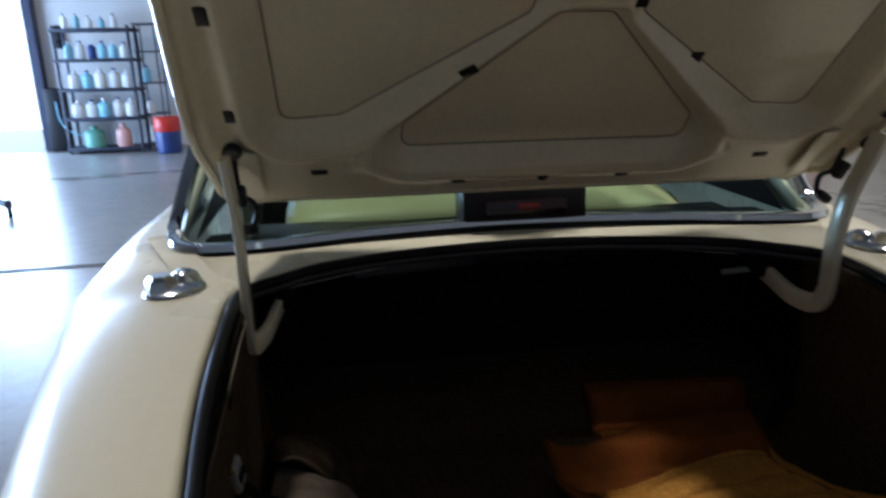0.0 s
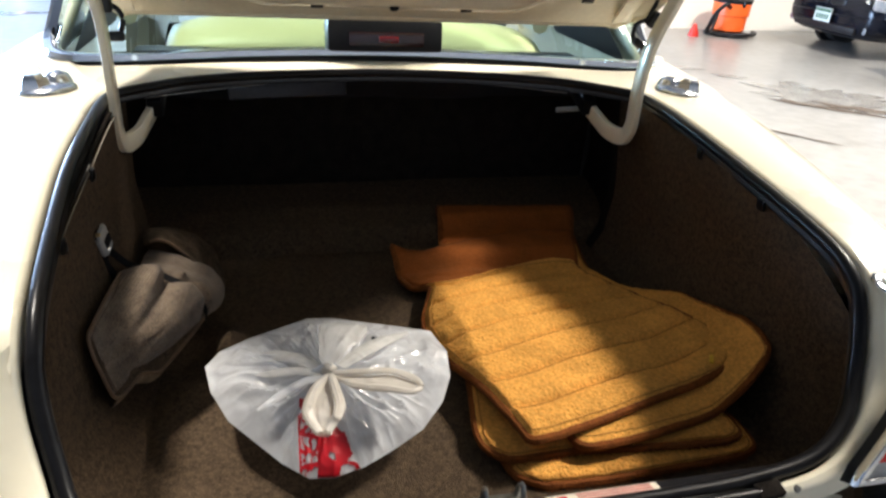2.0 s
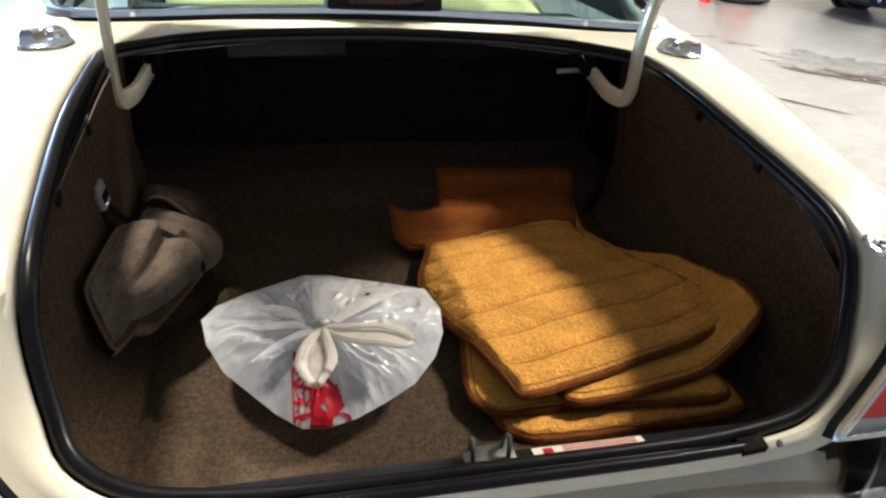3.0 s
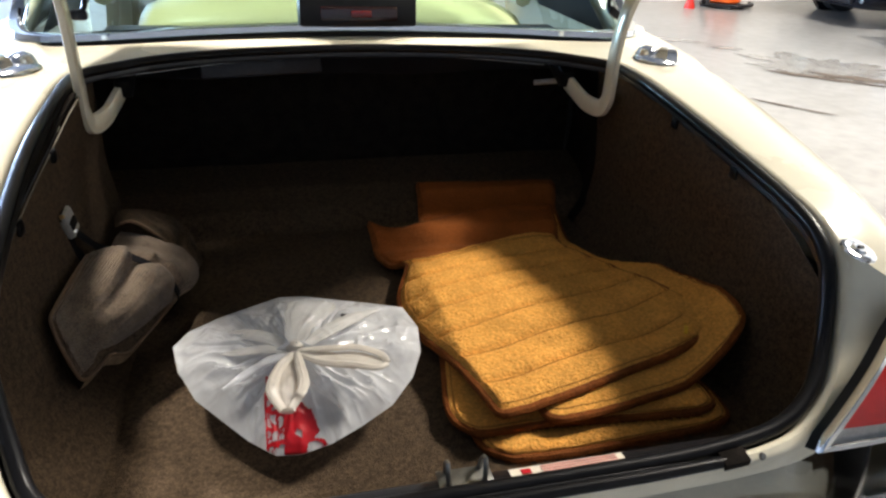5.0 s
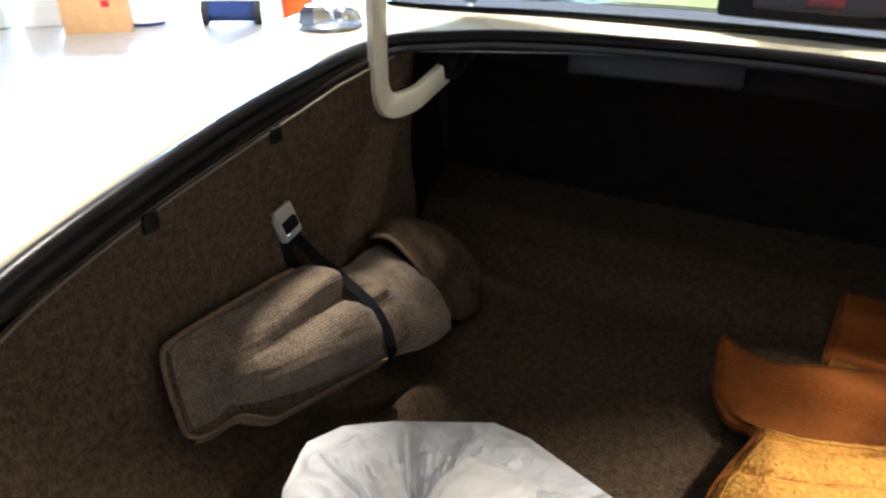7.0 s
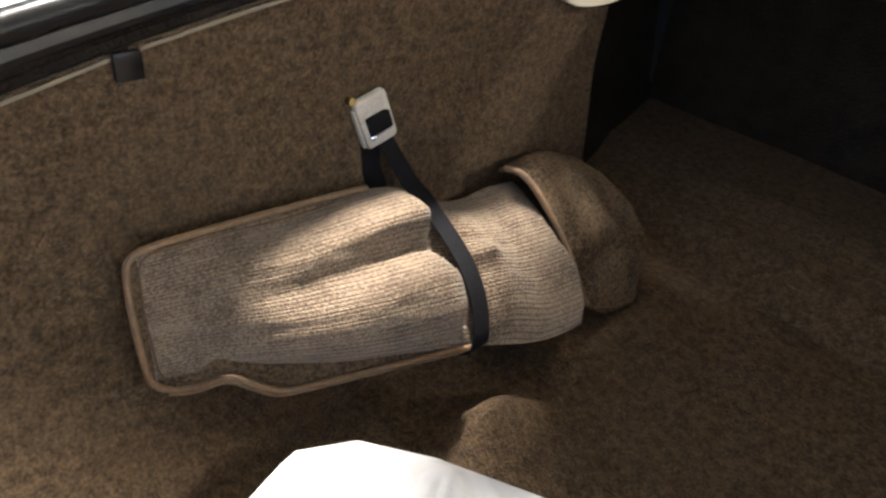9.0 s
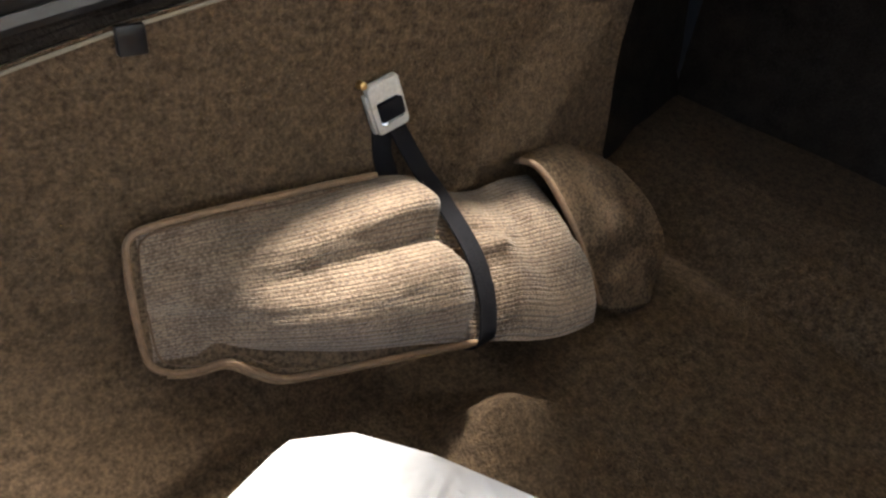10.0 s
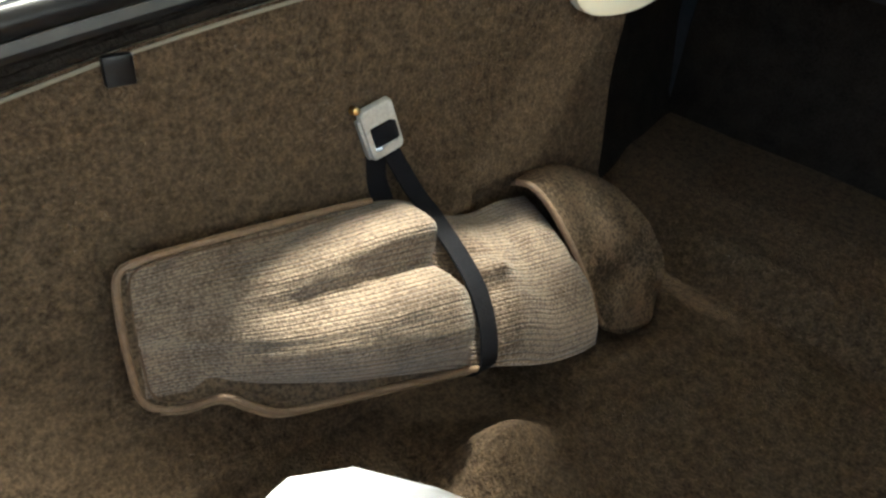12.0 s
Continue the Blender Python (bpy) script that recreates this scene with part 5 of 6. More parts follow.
for points, widths, seed, flat, cloth, label in (
        # loop that hangs towards the sill: two strands and the web between them
        ([KNOT + Vector((-0.002, -0.004, 0.004)), (-0.208, 0.212, 0.706), (-0.219, 0.170, 0.703), (-0.206, 0.141, 0.692)], (0.005, 0.0075, 0.0085, 0.006), 1.0, 0.6, GATHERED, "hanging tied handle"),
        ([KNOT + Vector((0.002, -0.004, 0.004)), (-0.181, 0.208, 0.708), (-0.179, 0.168, 0.705), (-0.196, 0.140, 0.694)], (0.005, 0.007, 0.008, 0.006), 2.0, 0.6, GATHERED, "hanging tied handle"),
        ([KNOT + Vector((0.0, -0.010, -0.002)), (-0.196, 0.205, 0.697), (-0.199, 0.165, 0.693), (-0.201, 0.141, 0.688)], (0.006, 0.017, 0.021, 0.010), 2.6, 0.42, GATHERED, ""),
        # long flat loop to one side
        ([KNOT + Vector((0.004, 0.0, 0.004)), (-0.140, 0.240, 0.708), (-0.100, 0.235, 0.708), (-0.068, 0.219, 0.703), (-0.062, 0.205, 0.700)], (0.004, 0.006, 0.006, 0.006, 0.005), 3.0, 0.6, GATHERED, "tied handle loop"),
        ([KNOT + Vector((0.004, -0.004, 0.002)), (-0.150, 0.217, 0.704), (-0.112, 0.204, 0.704), (-0.080, 0.195, 0.701), (-0.063, 0.203, 0.699)], (0.004, 0.006, 0.006, 0.006, 0.005), 4.0, 0.6, GATHERED, "tied handle loop"),
        ([KNOT + Vector((0.006, -0.004, 0.0)), (-0.145, 0.228, 0.699), (-0.105, 0.219, 0.699), (-0.070, 0.207, 0.696)], (0.005, 0.016, 0.019, 0.013), 4.6, 0.28, GATHERED, ""),
        # fan behind the knot and ribbons drawn out to the corners
        ([KNOT + Vector((0, 0.002, 0.002)), (-0.180, 0.280, 0.717), (-0.166, 0.318, 0.720), (-0.156, 0.352, 0.712), (-0.152, 0.372, 0.700)], (0.006, 0.020, 0.034, 0.040, 0.028), 6.0, 0.20, FANNED, "fan of gathered film"),
        ([KNOT + Vector((0.004, 0.004, 0.0)), (-0.140, 0.290, 0.702), (-0.095, 0.338, 0.690), (-0.050, 0.375, 0.676)], (0.006, 0.014, 0.014, 0.005), 7.0, 0.3, FANNED, ""),
        ([KNOT + Vector((-0.004, 0.004, 0.0)), (-0.220, 0.293, 0.697), (-0.255, 0.328, 0.686), (-0.292, 0.355, 0.672)], (0.006, 0.013, 0.014, 0.005), 8.0, 0.3, FANNED, ""),
        ([KNOT + Vector((-0.004, 0.0, 0.0)), (-0.220, 0.268, 0.697), (-0.260, 0.285, 0.686), (-0.300, 0.305, 0.674)], (0.005, 0.010, 0.011, 0.004), 9.0, 0.3, FANNED, ""),
        ([KNOT + Vector((-0.004, -0.002, 0.0)), (-0.218, 0.245, 0.696), (-0.250, 0.238, 0.684), (-0.285, 0.225, 0.670)], (0.006, 0.009, 0.008, 0.003), 10.0, 0.4, FILM, "")):
    part("knot_tail", lobe([Vector(p) + Vector((0.0, -0.010, 0.0)) for p in points], [w * 0.88 for w in widths], seed, flat), cloth, bag, label)
part("knot", lobe([KNOT + Vector((-0.010, -0.003, 0.002)), KNOT + Vector((0, -0.001, 0.007)), KNOT + Vector((0.012, 0.004, 0.004))], [0.005, 0.0075, 0.005], 5.0, 0.8), GATHERED, bag)
part("tear", grid([[(-0.112 + 0.008 * u, 0.332 + 0.012 * v + 0.006 * u, bag_point(min(range(NB), key=lambda i: (BAGRIM[i] - Vector((-0.06, 0.418, 0))).length), 0.5).z + 0.004) for u in (0, 0.5, 1)] for v in (0, 0.6, 1)]), BLACK, bag, "small dark tear in the film")

# ---- strapped tool pouch on the side lining ----
pouch = thing("tool_pouch", "brown ribbed fabric tool pouch strapped to the side lining", "pouch")
TOP = spline([(-0.503, 0.314, 0.752), (-0.503, 0.40, 0.746), (-0.500, 0.50, 0.738), (-0.499, 0.545, 0.727), (-0.494, 0.585, 0.702), (-0.492, 0.620, 0.692), (-0.490, 0.660, 0.694), (-0.484, 0.715, 0.688)], 90)
BOT = spline([(-0.484, 0.304, 0.652), (-0.460, 0.36, 0.652), (-0.424, 0.43, 0.641), (-0.396, 0.50, 0.632), (-0.380, 0.545, 0.622), (-0.366, 0.60, 0.604), (-0.358, 0.650, 0.597), (-0.358, 0.695, 0.598)], 90)
STRAP_ROW = min(range(90), key=lambda i: abs(TOP[i].y - 0.552))
FS = STRAP_ROW / 89


# sleeve of the pouch: two ridges with a valley between them, drawn in by the strap
def smooth_curve(points):
    fine = spline([(x, y, 0) for x, y in points], 160)
    xs, ys = [p.x for p in fine], [p.y for p in fine]
    return lambda x: float(np.interp(x, xs, ys))


RIDGED = smooth_curve([(0.0, 0.0), (0.08, 0.40), (0.22, 0.80), (0.33, 0.70), (0.43, 0.60), (0.53, 0.84), (0.66, 1.0), (0.82, 0.93), (0.93, 0.62), (1.0, 0.10)])
ROUND = smooth_curve([(0.0, 0.0), (0.10, 0.34), (0.28, 0.72), (0.48, 0.94), (0.66, 1.0), (0.82, 0.90), (0.93, 0.58), (1.0, 0.10)])
SWELL = smooth_curve([(0.0, 0.001), (0.06, 0.004), (0.13, 0.016), (0.24, 0.040), (0.38, 0.055), (FS - 0.10, 0.060), (FS - 0.06, 0.052), (FS - 0.028, 0.017), (FS, 0.011), (FS + 0.028, 0.016), (FS + 0.065, 0.034), (FS + 0.11, 0.043), (0.86, 0.040), (0.925, 0.034), (0.955, 0.012), (1.0, 0.004)])


def sleeve_point(i, t):
    f = i / 89
    a, b = TOP[i], BOT[i]
    chord = b - a
    n = (TOP[min(i + 1, 89)] - TOP[max(i - 1, 0)]).normalized().cross(chord).normalized()
    n = n if n.x > 0 else -n
    start = 0.17 * max(0.0, 1 - f / 0.48)
    tt = max(0.0, (t - start) / (1 - start))
    w = max(0.0, min(1.0, (f - 0.14) / 0.30)) * max(0.0, min(1.0, (FS + 0.05 - f) / 0.05))
    # the belly laps over the strap, so it is drawn in later than the upper ridge
    shift = 0.016 * max(0.0, min(1.0, (tt - 0.45) / 0.15)) * max(0.0, 1 - abs(f - FS + 0.01) / 0.06)
    d = SWELL(f - shift) * (RIDGED(tt) * w + ROUND(tt) * (1 - w))
    p = a + chord * t + n * d
    soft = math.sin(math.pi * min(1.0, max(0.0, tt)))
    p += n * soft * (0.0045 * noise.noise(Vector((f * 6, t * 5, 1.0))) + 0.0020 * noise.noise(Vector((f * 17, t * 13, 2.0))))
    # gathers fanning out from the strap
    fan = math.exp(-((f - FS - 0.07) / 0.045) ** 2)
    p += n * soft * fan * (0.0065 * math.exp(-((t - 0.47) / 0.045) ** 2) - 0.0045 * math.exp(-((t - 0.36) / 0.05) ** 2) - 0.005 * math.exp(-((t - 0.60) / 0.06) ** 2))
    fan = math.exp(-((f - FS + 0.07) / 0.05) ** 2)
    p += n * soft * fan * (-0.006 * math.exp(-((t - 0.40) / 0.06) ** 2))
    return p


rows = [[sleeve_point(i, k / 60) for k in range(61)] for i in range(85)]
part("fabric_body", grid(rows, uv=(0.42, 0.20)), POUCH, pouch, "ribbed brown fabric")
tufts = bmesh.new()
rng = random.Random(21)
for k in range(70):
    i = STRAP_ROW - rng.choice((1, 2, 2))
    p = rows[i][rng.randint(34, 56)] + Vector((0, rng.uniform(-0.001, 0.002), rng.uniform(-0.001, 0.001)))
    tip = p + Vector((rng.uniform(0.0, 0.003), rng.uniform(0.002, 0.005), rng.uniform(-0.002, 0.002)))
    w = Vector((0.0003, 0, 0.0004))
    tufts.faces.new([tufts.verts.new(p - w), tufts.verts.new(p + w), tufts.verts.new(tip)])
tagged(part("frayed_yarn", tufts, POUCH, pouch, "", False), kind="stuff")

# flat back panel with a piped, stitched border and a lower hem that stands open
HEM = spline([(-0.482, 0.311, 0.639), (-0.470, 0.327, 0.641), (-0.454, 0.347, 0.652), (-0.443, 0.362, 0.643), (-0.434, 0.380, 0.632), (-0.420, 0.408, 0.634), (-0.397, 0.465, 0.637), (-0.385, 0.515, 0.631), (-0.382, 0.535, 0.626)], 50)
EDGE = [TOP[i] + Vector((0.001, 0, 0.002)) for i in range(42, 3, -2)]
EDGE += [Vector(p) for p in ((-0.504, 0.316, 0.7505), (-0.5045, 0.3095, 0.746), (-0.5035, 0.306, 0.738), (-0.500, 0.303, 0.715), (-0.494, 0.301, 0.690), (-0.488, 0.300, 0.664), (-0.485, 0.301, 0.652), (-0.482, 0.306, 0.644))]
EDGE += HEM[1:]
border = spline(EDGE, 150)
part("piping", tube(border, 0.0029, 8), PIPING, pouch, "tan piping edge")
SEAM = material("brown_stitching", (0.085, 0.052, 0.030), 0.9, var=0.3, scale=200)
inner = Vector((-0.470, 0.42, 0.695))
part("stitching", tube([p + (inner - p).normalized() * 0.0075 + Vector((0.0022, 0, 0.0016)) for p in border[8:108]], 0.0008, 6), SEAM, pouch, "brown stitched line")
LEFT_SIDE = spline(EDGE[20:29], 12)
part("back_panel", grid([LEFT_SIDE] + [[TOP[i].lerp(min(HEM, key=lambda q: abs(q.y - TOP[i].y)), t) + Vector((-0.002, 0, -0.001)) for t in np.linspace(0, 1, 12)] for i in range(2, 46)], uv=(0.24, 0.11)), POUCH_PLAIN, pouch, "felt back panel")
part("lower_hem", grid([[p + Vector((-0.022 * f, 0.004 * f, -0.020 * f - 0.008 * math.sin(3.1 * f))) for p in HEM] for f in np.linspace(0, 1, 7)]), material("pale_felt", (0.26, 0.20, 0.135), 0.95, spec=0.08, var=0.4, scale=60, fine=300, bump=0.7, bump_scale=400), pouch, "pale turned-up hem")

# hood over the far end, its piped lip standing off the sleeve
LIP = spline([(-0.489, 0.668, 0.712), (-0.468, 0.668, 0.721), (-0.450, 0.674, 0.712), (-0.430, 0.681, 0.690), (-0.411, 0.688, 0.664), (-0.396, 0.697, 0.634), (-0.385, 0.706, 0.604), (-0.374, 0.712, 0.584)], 40)
FAR = spline([(-0.452, 0.806, 0.682), (-0.428, 0.813, 0.664), (-0.398, 0.820, 0.636), (-0.380, 0.820, 0.604), (-0.374, 0.812, 0.578)], 40)
HT = spline([LIP[0], (-0.497, 0.715, 0.711), (-0.494, 0.760, 0.704), (-0.477, 0.788, 0.694), FAR[0]], 40)
HB = spline([LIP[-1], (-0.366, 0.740, 0.568), (-0.362, 0.785, 0.564), FAR[-1]], 40)
hood_rows = []
for i in range(41):
    u = i / 40
    r = []
    for k in range(37):
        v = k / 36
        p = coons(LIP, FAR, HT, HB, u, v)
        puff = math.sin(math.pi * v) ** 0.7 * (0.5 + 0.5 * math.sin(math.pi * min(1.0, u * 1.15)))
        dent = 0.008 * math.exp(-((v - 0.80 + 0.25 * u) / 0.07) ** 2) * math.sin(math.pi * min(1, u * 1.4))
        push = 0.010 * puff * min(1.0, 4 * u) - dent + 0.004 * noise.noise(Vector((u * 5, v * 5, 7.0))) * min(1, u * 4)
        r.append(p + Vector((0.62, -0.22, 0.75)) * push)
    hood_rows.append(r)
solid(part("hood", grid(hood_rows), POUCH_PLAIN, pouch, "plain felt hood"), 0.003)
# the far end closes down to the carpet
part("hood_end", grid([[FAR[k].lerp(Vector((-0.470, 0.836, 0.585)), f) for k in range(0, 40, 3)] for f in np.linspace(0, 1, 6)]), POUCH_PLAIN, pouch)
part("hood_piping", tube(spline([p + Vector((0.001, -0.001, 0.001)) for p in hood_rows[0][2::3]], 40), 0.0034, 8), PIPING, pouch, "tan piping edge")

strap = thing("strap", "black webbing strap with a steel buckle across the tool pouch", "strap")
line = [(-0.5225, 0.541, 0.772), (-0.512, 0.548, 0.752), (-0.498, 0.556, 0.729), (-0.479, 0.557, 0.719), (-0.463, 0.556, 0.711), (-0.447, 0.556, 0.702), (-0.433, 0.556, 0.693), (-0.419, 0.555, 0.684), (-0.407, 0.553, 0.674), (-0.395, 0.550, 0.661), (-0.385, 0.546, 0.646), (-0.379, 0.541, 0.629), (-0.392, 0.541, 0.612), (-0.420, 0.543, 0.600)]
pts = spline(line, 70)
rr = []
for i, p in enumerate(pts):
    t = (pts[min(69, i + 1)] - pts[max(0, i - 1)]).normalized()
    w = Vector((0.06, 1, 0.10)).normalized()
    w = (w - t * w.dot(t)).normalized()
    n = t.cross(w)
    if n.x < 0:
        n = -n
    p = p + n * 0.004 * math.sin(math.pi * min(1.0, i / 60))
    rr.append([p - w * 0.0088, p - w * 0.0082 + n * 0.0016, p + w * 0.0082 + n * 0.0016, p + w * 0.0088, p - n * 0.0006])
part("webbing", grid(rr, close_u=True), WEB, strap, "black woven webbing")

# cam buckle: a pressed plate with rounded corners and a window for the webbing
BM = Matrix(((0.10, 0.10, 0.99, -0.5215), (0.30, 0.945, -0.125, 0.532), (-0.949, 0.31, 0.065, 0.789), (0, 0, 0, 1)))


def rounded(hx, hy, r, z, k=6):
    out = []
    for cx, cy, a0 in ((hx - r, hy - r, 0), (r - hx, hy - r, 90), (r - hx, r - hy, 180), (hx - r, r - hy, 270)):
        for j in range(k + 1):
            a = radians(a0 + 90 * j / k)
            out.append(BM @ Vector((cx + r * math.cos(a), cy + r * math.sin(a), z)))
    return out


def window(hx, hy, r, z, shift):
    return [p + (BM.to_3x3() @ Vector((shift, 0, 0))) for p in rounded(hx, hy, r, z)]


plate = grid([rounded(0.0235, 0.0160, 0.005, 0.0), rounded(0.0235, 0.0160, 0.005, 0.0035), rounded(0.0222, 0.0148, 0.0045, 0.0055), window(0.0105, 0.0112, 0.002, 0.0060, 0.004), window(0.0095, 0.0102, 0.0015, 0.0045, 0.004), window(0.0095, 0.0102, 0.0015, 0.0, 0.004)], close_u=True)
buckle = part("buckle", plate, STEEL, strap, "worn steel cam buckle")
part("buckle_web", box(0.018, 0.024, 0.0075, BM @ pose(0.004, 0.002, 0.0), 0.003), WEB, buckle)
part("roller", tube([BM @ Vector((0.0125, -0.011, 0.006)), BM @ Vector((0.0125, -0.006, 0.008))], 0.0022, 8), CHROME, buckle)
part("side_cheek", box(0.036, 0.003, 0.007, BM @ pose(0.003, -0.0165, -0.004), 0.001), STEEL, buckle)
part("stud", lathe([(0.0, 0.007), (0.0032, 0.006), (0.0038, 0.0)], 10, pose(-0.524, 0.507, 0.809, 0, 80)), BRASS, strap)
part("strap_tail", sweep([Vector((-0.5235, 0.531, 0.765)), Vector((-0.521, 0.530, 0.742)), Vector((-0.513, 0.533, 0.722))], [(-0.010, -0.001), (0.010, -0.001), (0.010, 0.001), (-0.010, 0.001)], up=(1, 0, 0)), WEB, strap)


# ---- neighbouring cars ----
def saloon(label, paint, m, length, width, height, kidney):
    """A parked saloon; local x points to its nose, which stands at x = 0."""
    c = thing("parked_car", label, "car", m)
    hw = width / 2

    def section(x, w, zb, zs, zt, crown):
        pts = []
        for a, z in ((0.0, zb), (0.80, zb), (0.95, zb + 0.10), (1.0, zb + (zs - zb) * 0.5), (0.985, zs), (0.93, zs + (zt - zs) * 0.45), (0.75, zs + (zt - zs) * 0.85), (0.4, zt + crown * 0.6), (0.0, zt + crown)):
            pts.append((x, a * w, z))
        return pts + [(px, -py, pz) for px, py, pz in pts[-2:0:-1]]
    st = [(0.0, 0.70, 0.30, 0.52, 0.60, 0.0), (-0.03, 0.80, 0.24, 0.56, 0.68, 0.01), (-0.12, 0.90, 0.20, 0.60, 0.73, 0.02), (-0.35, 0.97, 0.19, 0.66, 0.80, 0.035), (-0.8, 1.0, 0.19, 0.74, 0.88, 0.04),
          (-1.35, 1.0, 0.19, 0.80, 0.95, 0.04), (-1.7, 1.0, 0.19, 0.83, 0.97, 0.03), (-2.6, 1.0, 0.19, 0.85, 0.98, 0.0), (-3.8, 1.0, 0.19, 0.86, 1.00, 0.0), (-4.3, 0.98, 0.22, 0.85, 1.0, 0.02), (-4.75, 0.90, 0.30, 0.80, 0.95, 0.02), (-length, 0.80, 0.38, 0.70, 0.82, 0.0)]
    b = grid([section(x, w * hw, zb, zs, zt, cr) for x, w, zb, zs, zt, cr in st], close_u=True)
    b.verts.ensure_lookup_table()
    k = len(section(0, 1, 0, 1, 1, 0))
    b.faces.new([b.verts[i] for i in range(k)])
    b.faces.new([b.verts[len(b.verts) - k + i] for i in range(k)])
    body = part("body", b, paint, c)
    body.modifiers.new("round", "SUBSURF").levels = 2
    body.modifiers["round"].render_levels = 2
    gh = [(-1.55, 0.86, 0.97, 0.80), (-2.25, 0.62, height - 0.03, 0.76), (-2.9, 0.60, height, 0.76), (-3.5, 0.62, height - 0.04, 0.76), (-4.2, 0.84, 0.99, 0.80)]
    rws = []
    for x, w, z, _ in gh:
        rws.append([(x, hw * w * u, z + 0.02 * (1 - u * u)) for u in np.linspace(-1, 1, 9)])
    part("windscreen", grid([[(x, y, z + 0.004) for x, y, z in r] for r in rws[:2]]), DARKGLASS, c, "dark windscreen")
    solid(part("roof", grid(rws[1:4]), paint, c), 0.03)
    part("rear_window", grid(rws[3:]), DARKGLASS, c)
    for s in (-1, 1):
        part("side_window", grid([[(x, s * hw * (0.86 + (w - 0.86) * f), 0.95 + (z - 0.95) * f) for x, w, z, _ in gh] for f in np.linspace(0, 0.98, 4)]), DARKGLASS, c)
        part("pillar", sweep([Vector((-1.5, s * hw * 0.86, 0.96)), Vector((-2.25, s * hw * 0.62, height - 0.02))], ring(0.03, 8)), paint, c)
        lamp = part("headlamp", box(0.20, 0.36, 0.13, pose(-0.16, s * hw * 0.70, 0.555, 0, -8, s * -28), 0.035), LAMPGLASS, c, "clear glass headlamp")
        part("indicator", box(0.10, 0.05, 0.10, pose(-0.31, s * hw * 0.905, 0.575, 0, -5, s * -12), 0.02), AMBER, lamp, "pale red indicator lens")
        part("projector", lathe([(0.0, 0.02), (0.035, 0.02), (0.05, 0.012), (0.055, 0.0)], 18, pose(-0.055, s * hw * 0.62, 0.615, 0, 90)), CHROME, lamp)
        part("fog_lamp", lathe([(0.0, 0.012), (0.035, 0.012), (0.045, 0.0)], 18, pose(-0.035, s * hw * 0.72, 0.335, 0, 90, s * -18)), LAMPGLASS, c)
        for x in (-0.95, -3.85):
            wh = part("wheel", lathe([(0.0, 0.05), (0.05, 0.05), (0.20, 0.015), (0.225, 0.03), (0.235, 0.0)], 28, pose(x, s * (hw - 0.10), 0.335, 0, 0, 0) @ pose(0, 0, 0, -90 * s)), RIM, c)
            part("tyre", lathe([(0.23, 0.05), (0.28, 0.07), (0.33, 0.055), (0.335, 0.0), (0.33, -0.13), (0.23, -0.13)], 32, pose(x, s * (hw - 0.10), 0.335) @ pose(0, 0, 0, -90 * s)), TYRE, wh)
            part("wheel_arch", lathe([(0.34, 0.062), (0.40, 0.062), (0.40, -0.02), (0.34, -0.02)], 36, pose(x, s * (hw - 0.065), 0.335) @ pose(0, 0, 0, -90 * s)), BLACK, c)
    if kidney:
        for s in (-1, 1):
            g = part("grille", box(0.05, 0.27, 0.16, pose(-0.015, s * 0.15, 0.555, 0, -10), 0.03), BLACK, c, "black grille half")
            for k in range(7):
                part("slat", box(0.012, 0.007, 0.125, pose(0.014, s * 0.15 - 0.105 + 0.035 * k, 0.572, 0, -10)), DARKPAINT, g)
    else:
        g = part("grille", box(0.06, 0.52, 0.20, pose(-0.015, 0, 0.50, 0, -12), 0.03), BLACK, c, "dark grille with chrome bars")
        for k in range(4):
            part("slat", box(0.02, 0.48, 0.014, pose(0.024 - 0.008 * k, 0, 0.525 + 0.045 * k, 0, -12), 0.004), CHROME, g)
        part("emblem", lathe([(0.030, 0.0), (0.040, 0.006), (0.045, 0.0)], 20, pose(0.02, 0, 0.60, 0, 80)), CHROME, g)
    part("lower_intake", box(0.06, width * 0.60, 0.09, pose(-0.015, 0, 0.265, 0, 8), 0.02), BLACK, c)
    part("bumper_crease", sweep(spline([(-0.35, -hw * 0.975, 0.50), (-0.08, -hw * 0.84, 0.475), (0.012, -hw * 0.5, 0.465), (0.02, 0, 0.465), (0.012, hw * 0.5, 0.465), (-0.08, hw * 0.84, 0.475), (-0.35, hw * 0.975, 0.50)], 40), ring(0.014, 8)), paint, c)
    p = part("number_plate", box(0.008, 0.31, 0.16, pose(0.045, 0, 0.355, 0, -4), 0.002), PLATEPAINT, c, "white and green number plate")
    part("plate_bar", box(0.006, 0.27, 0.036, pose(0.048, 0, 0.468, 0, -4)), PLATEGREEN, p)
    for k in range(5):
        part("plate_bar", box(0.006, 0.030, 0.058, pose(0.049, -0.096 + 0.048 * k, 0.385, 0, -4)), PLATEGREEN, p)
    part("plate_frame", sweep([Vector((0.047, y, z)) for y, z in ((-0.16, 0.352), (0.16, 0.352), (0.16, 0.518), (-0.16, 0.518))], ring(0.006, 6), closed=True, up=(1, 0, 0)), BLACK, p)
    return c


saloon("black saloon parked nose out beside the white wall", BLACKCAR, pose(6.45, 7.0, 0, 0, 0, 176), 5.0, 1.88, 1.46, True)
saloon("pale silver blue saloon parked beside the black car", SILVERCAR, pose(6.05, 4.75, 0, 0, 0, 176), 4.7, 1.80, 1.42, False)

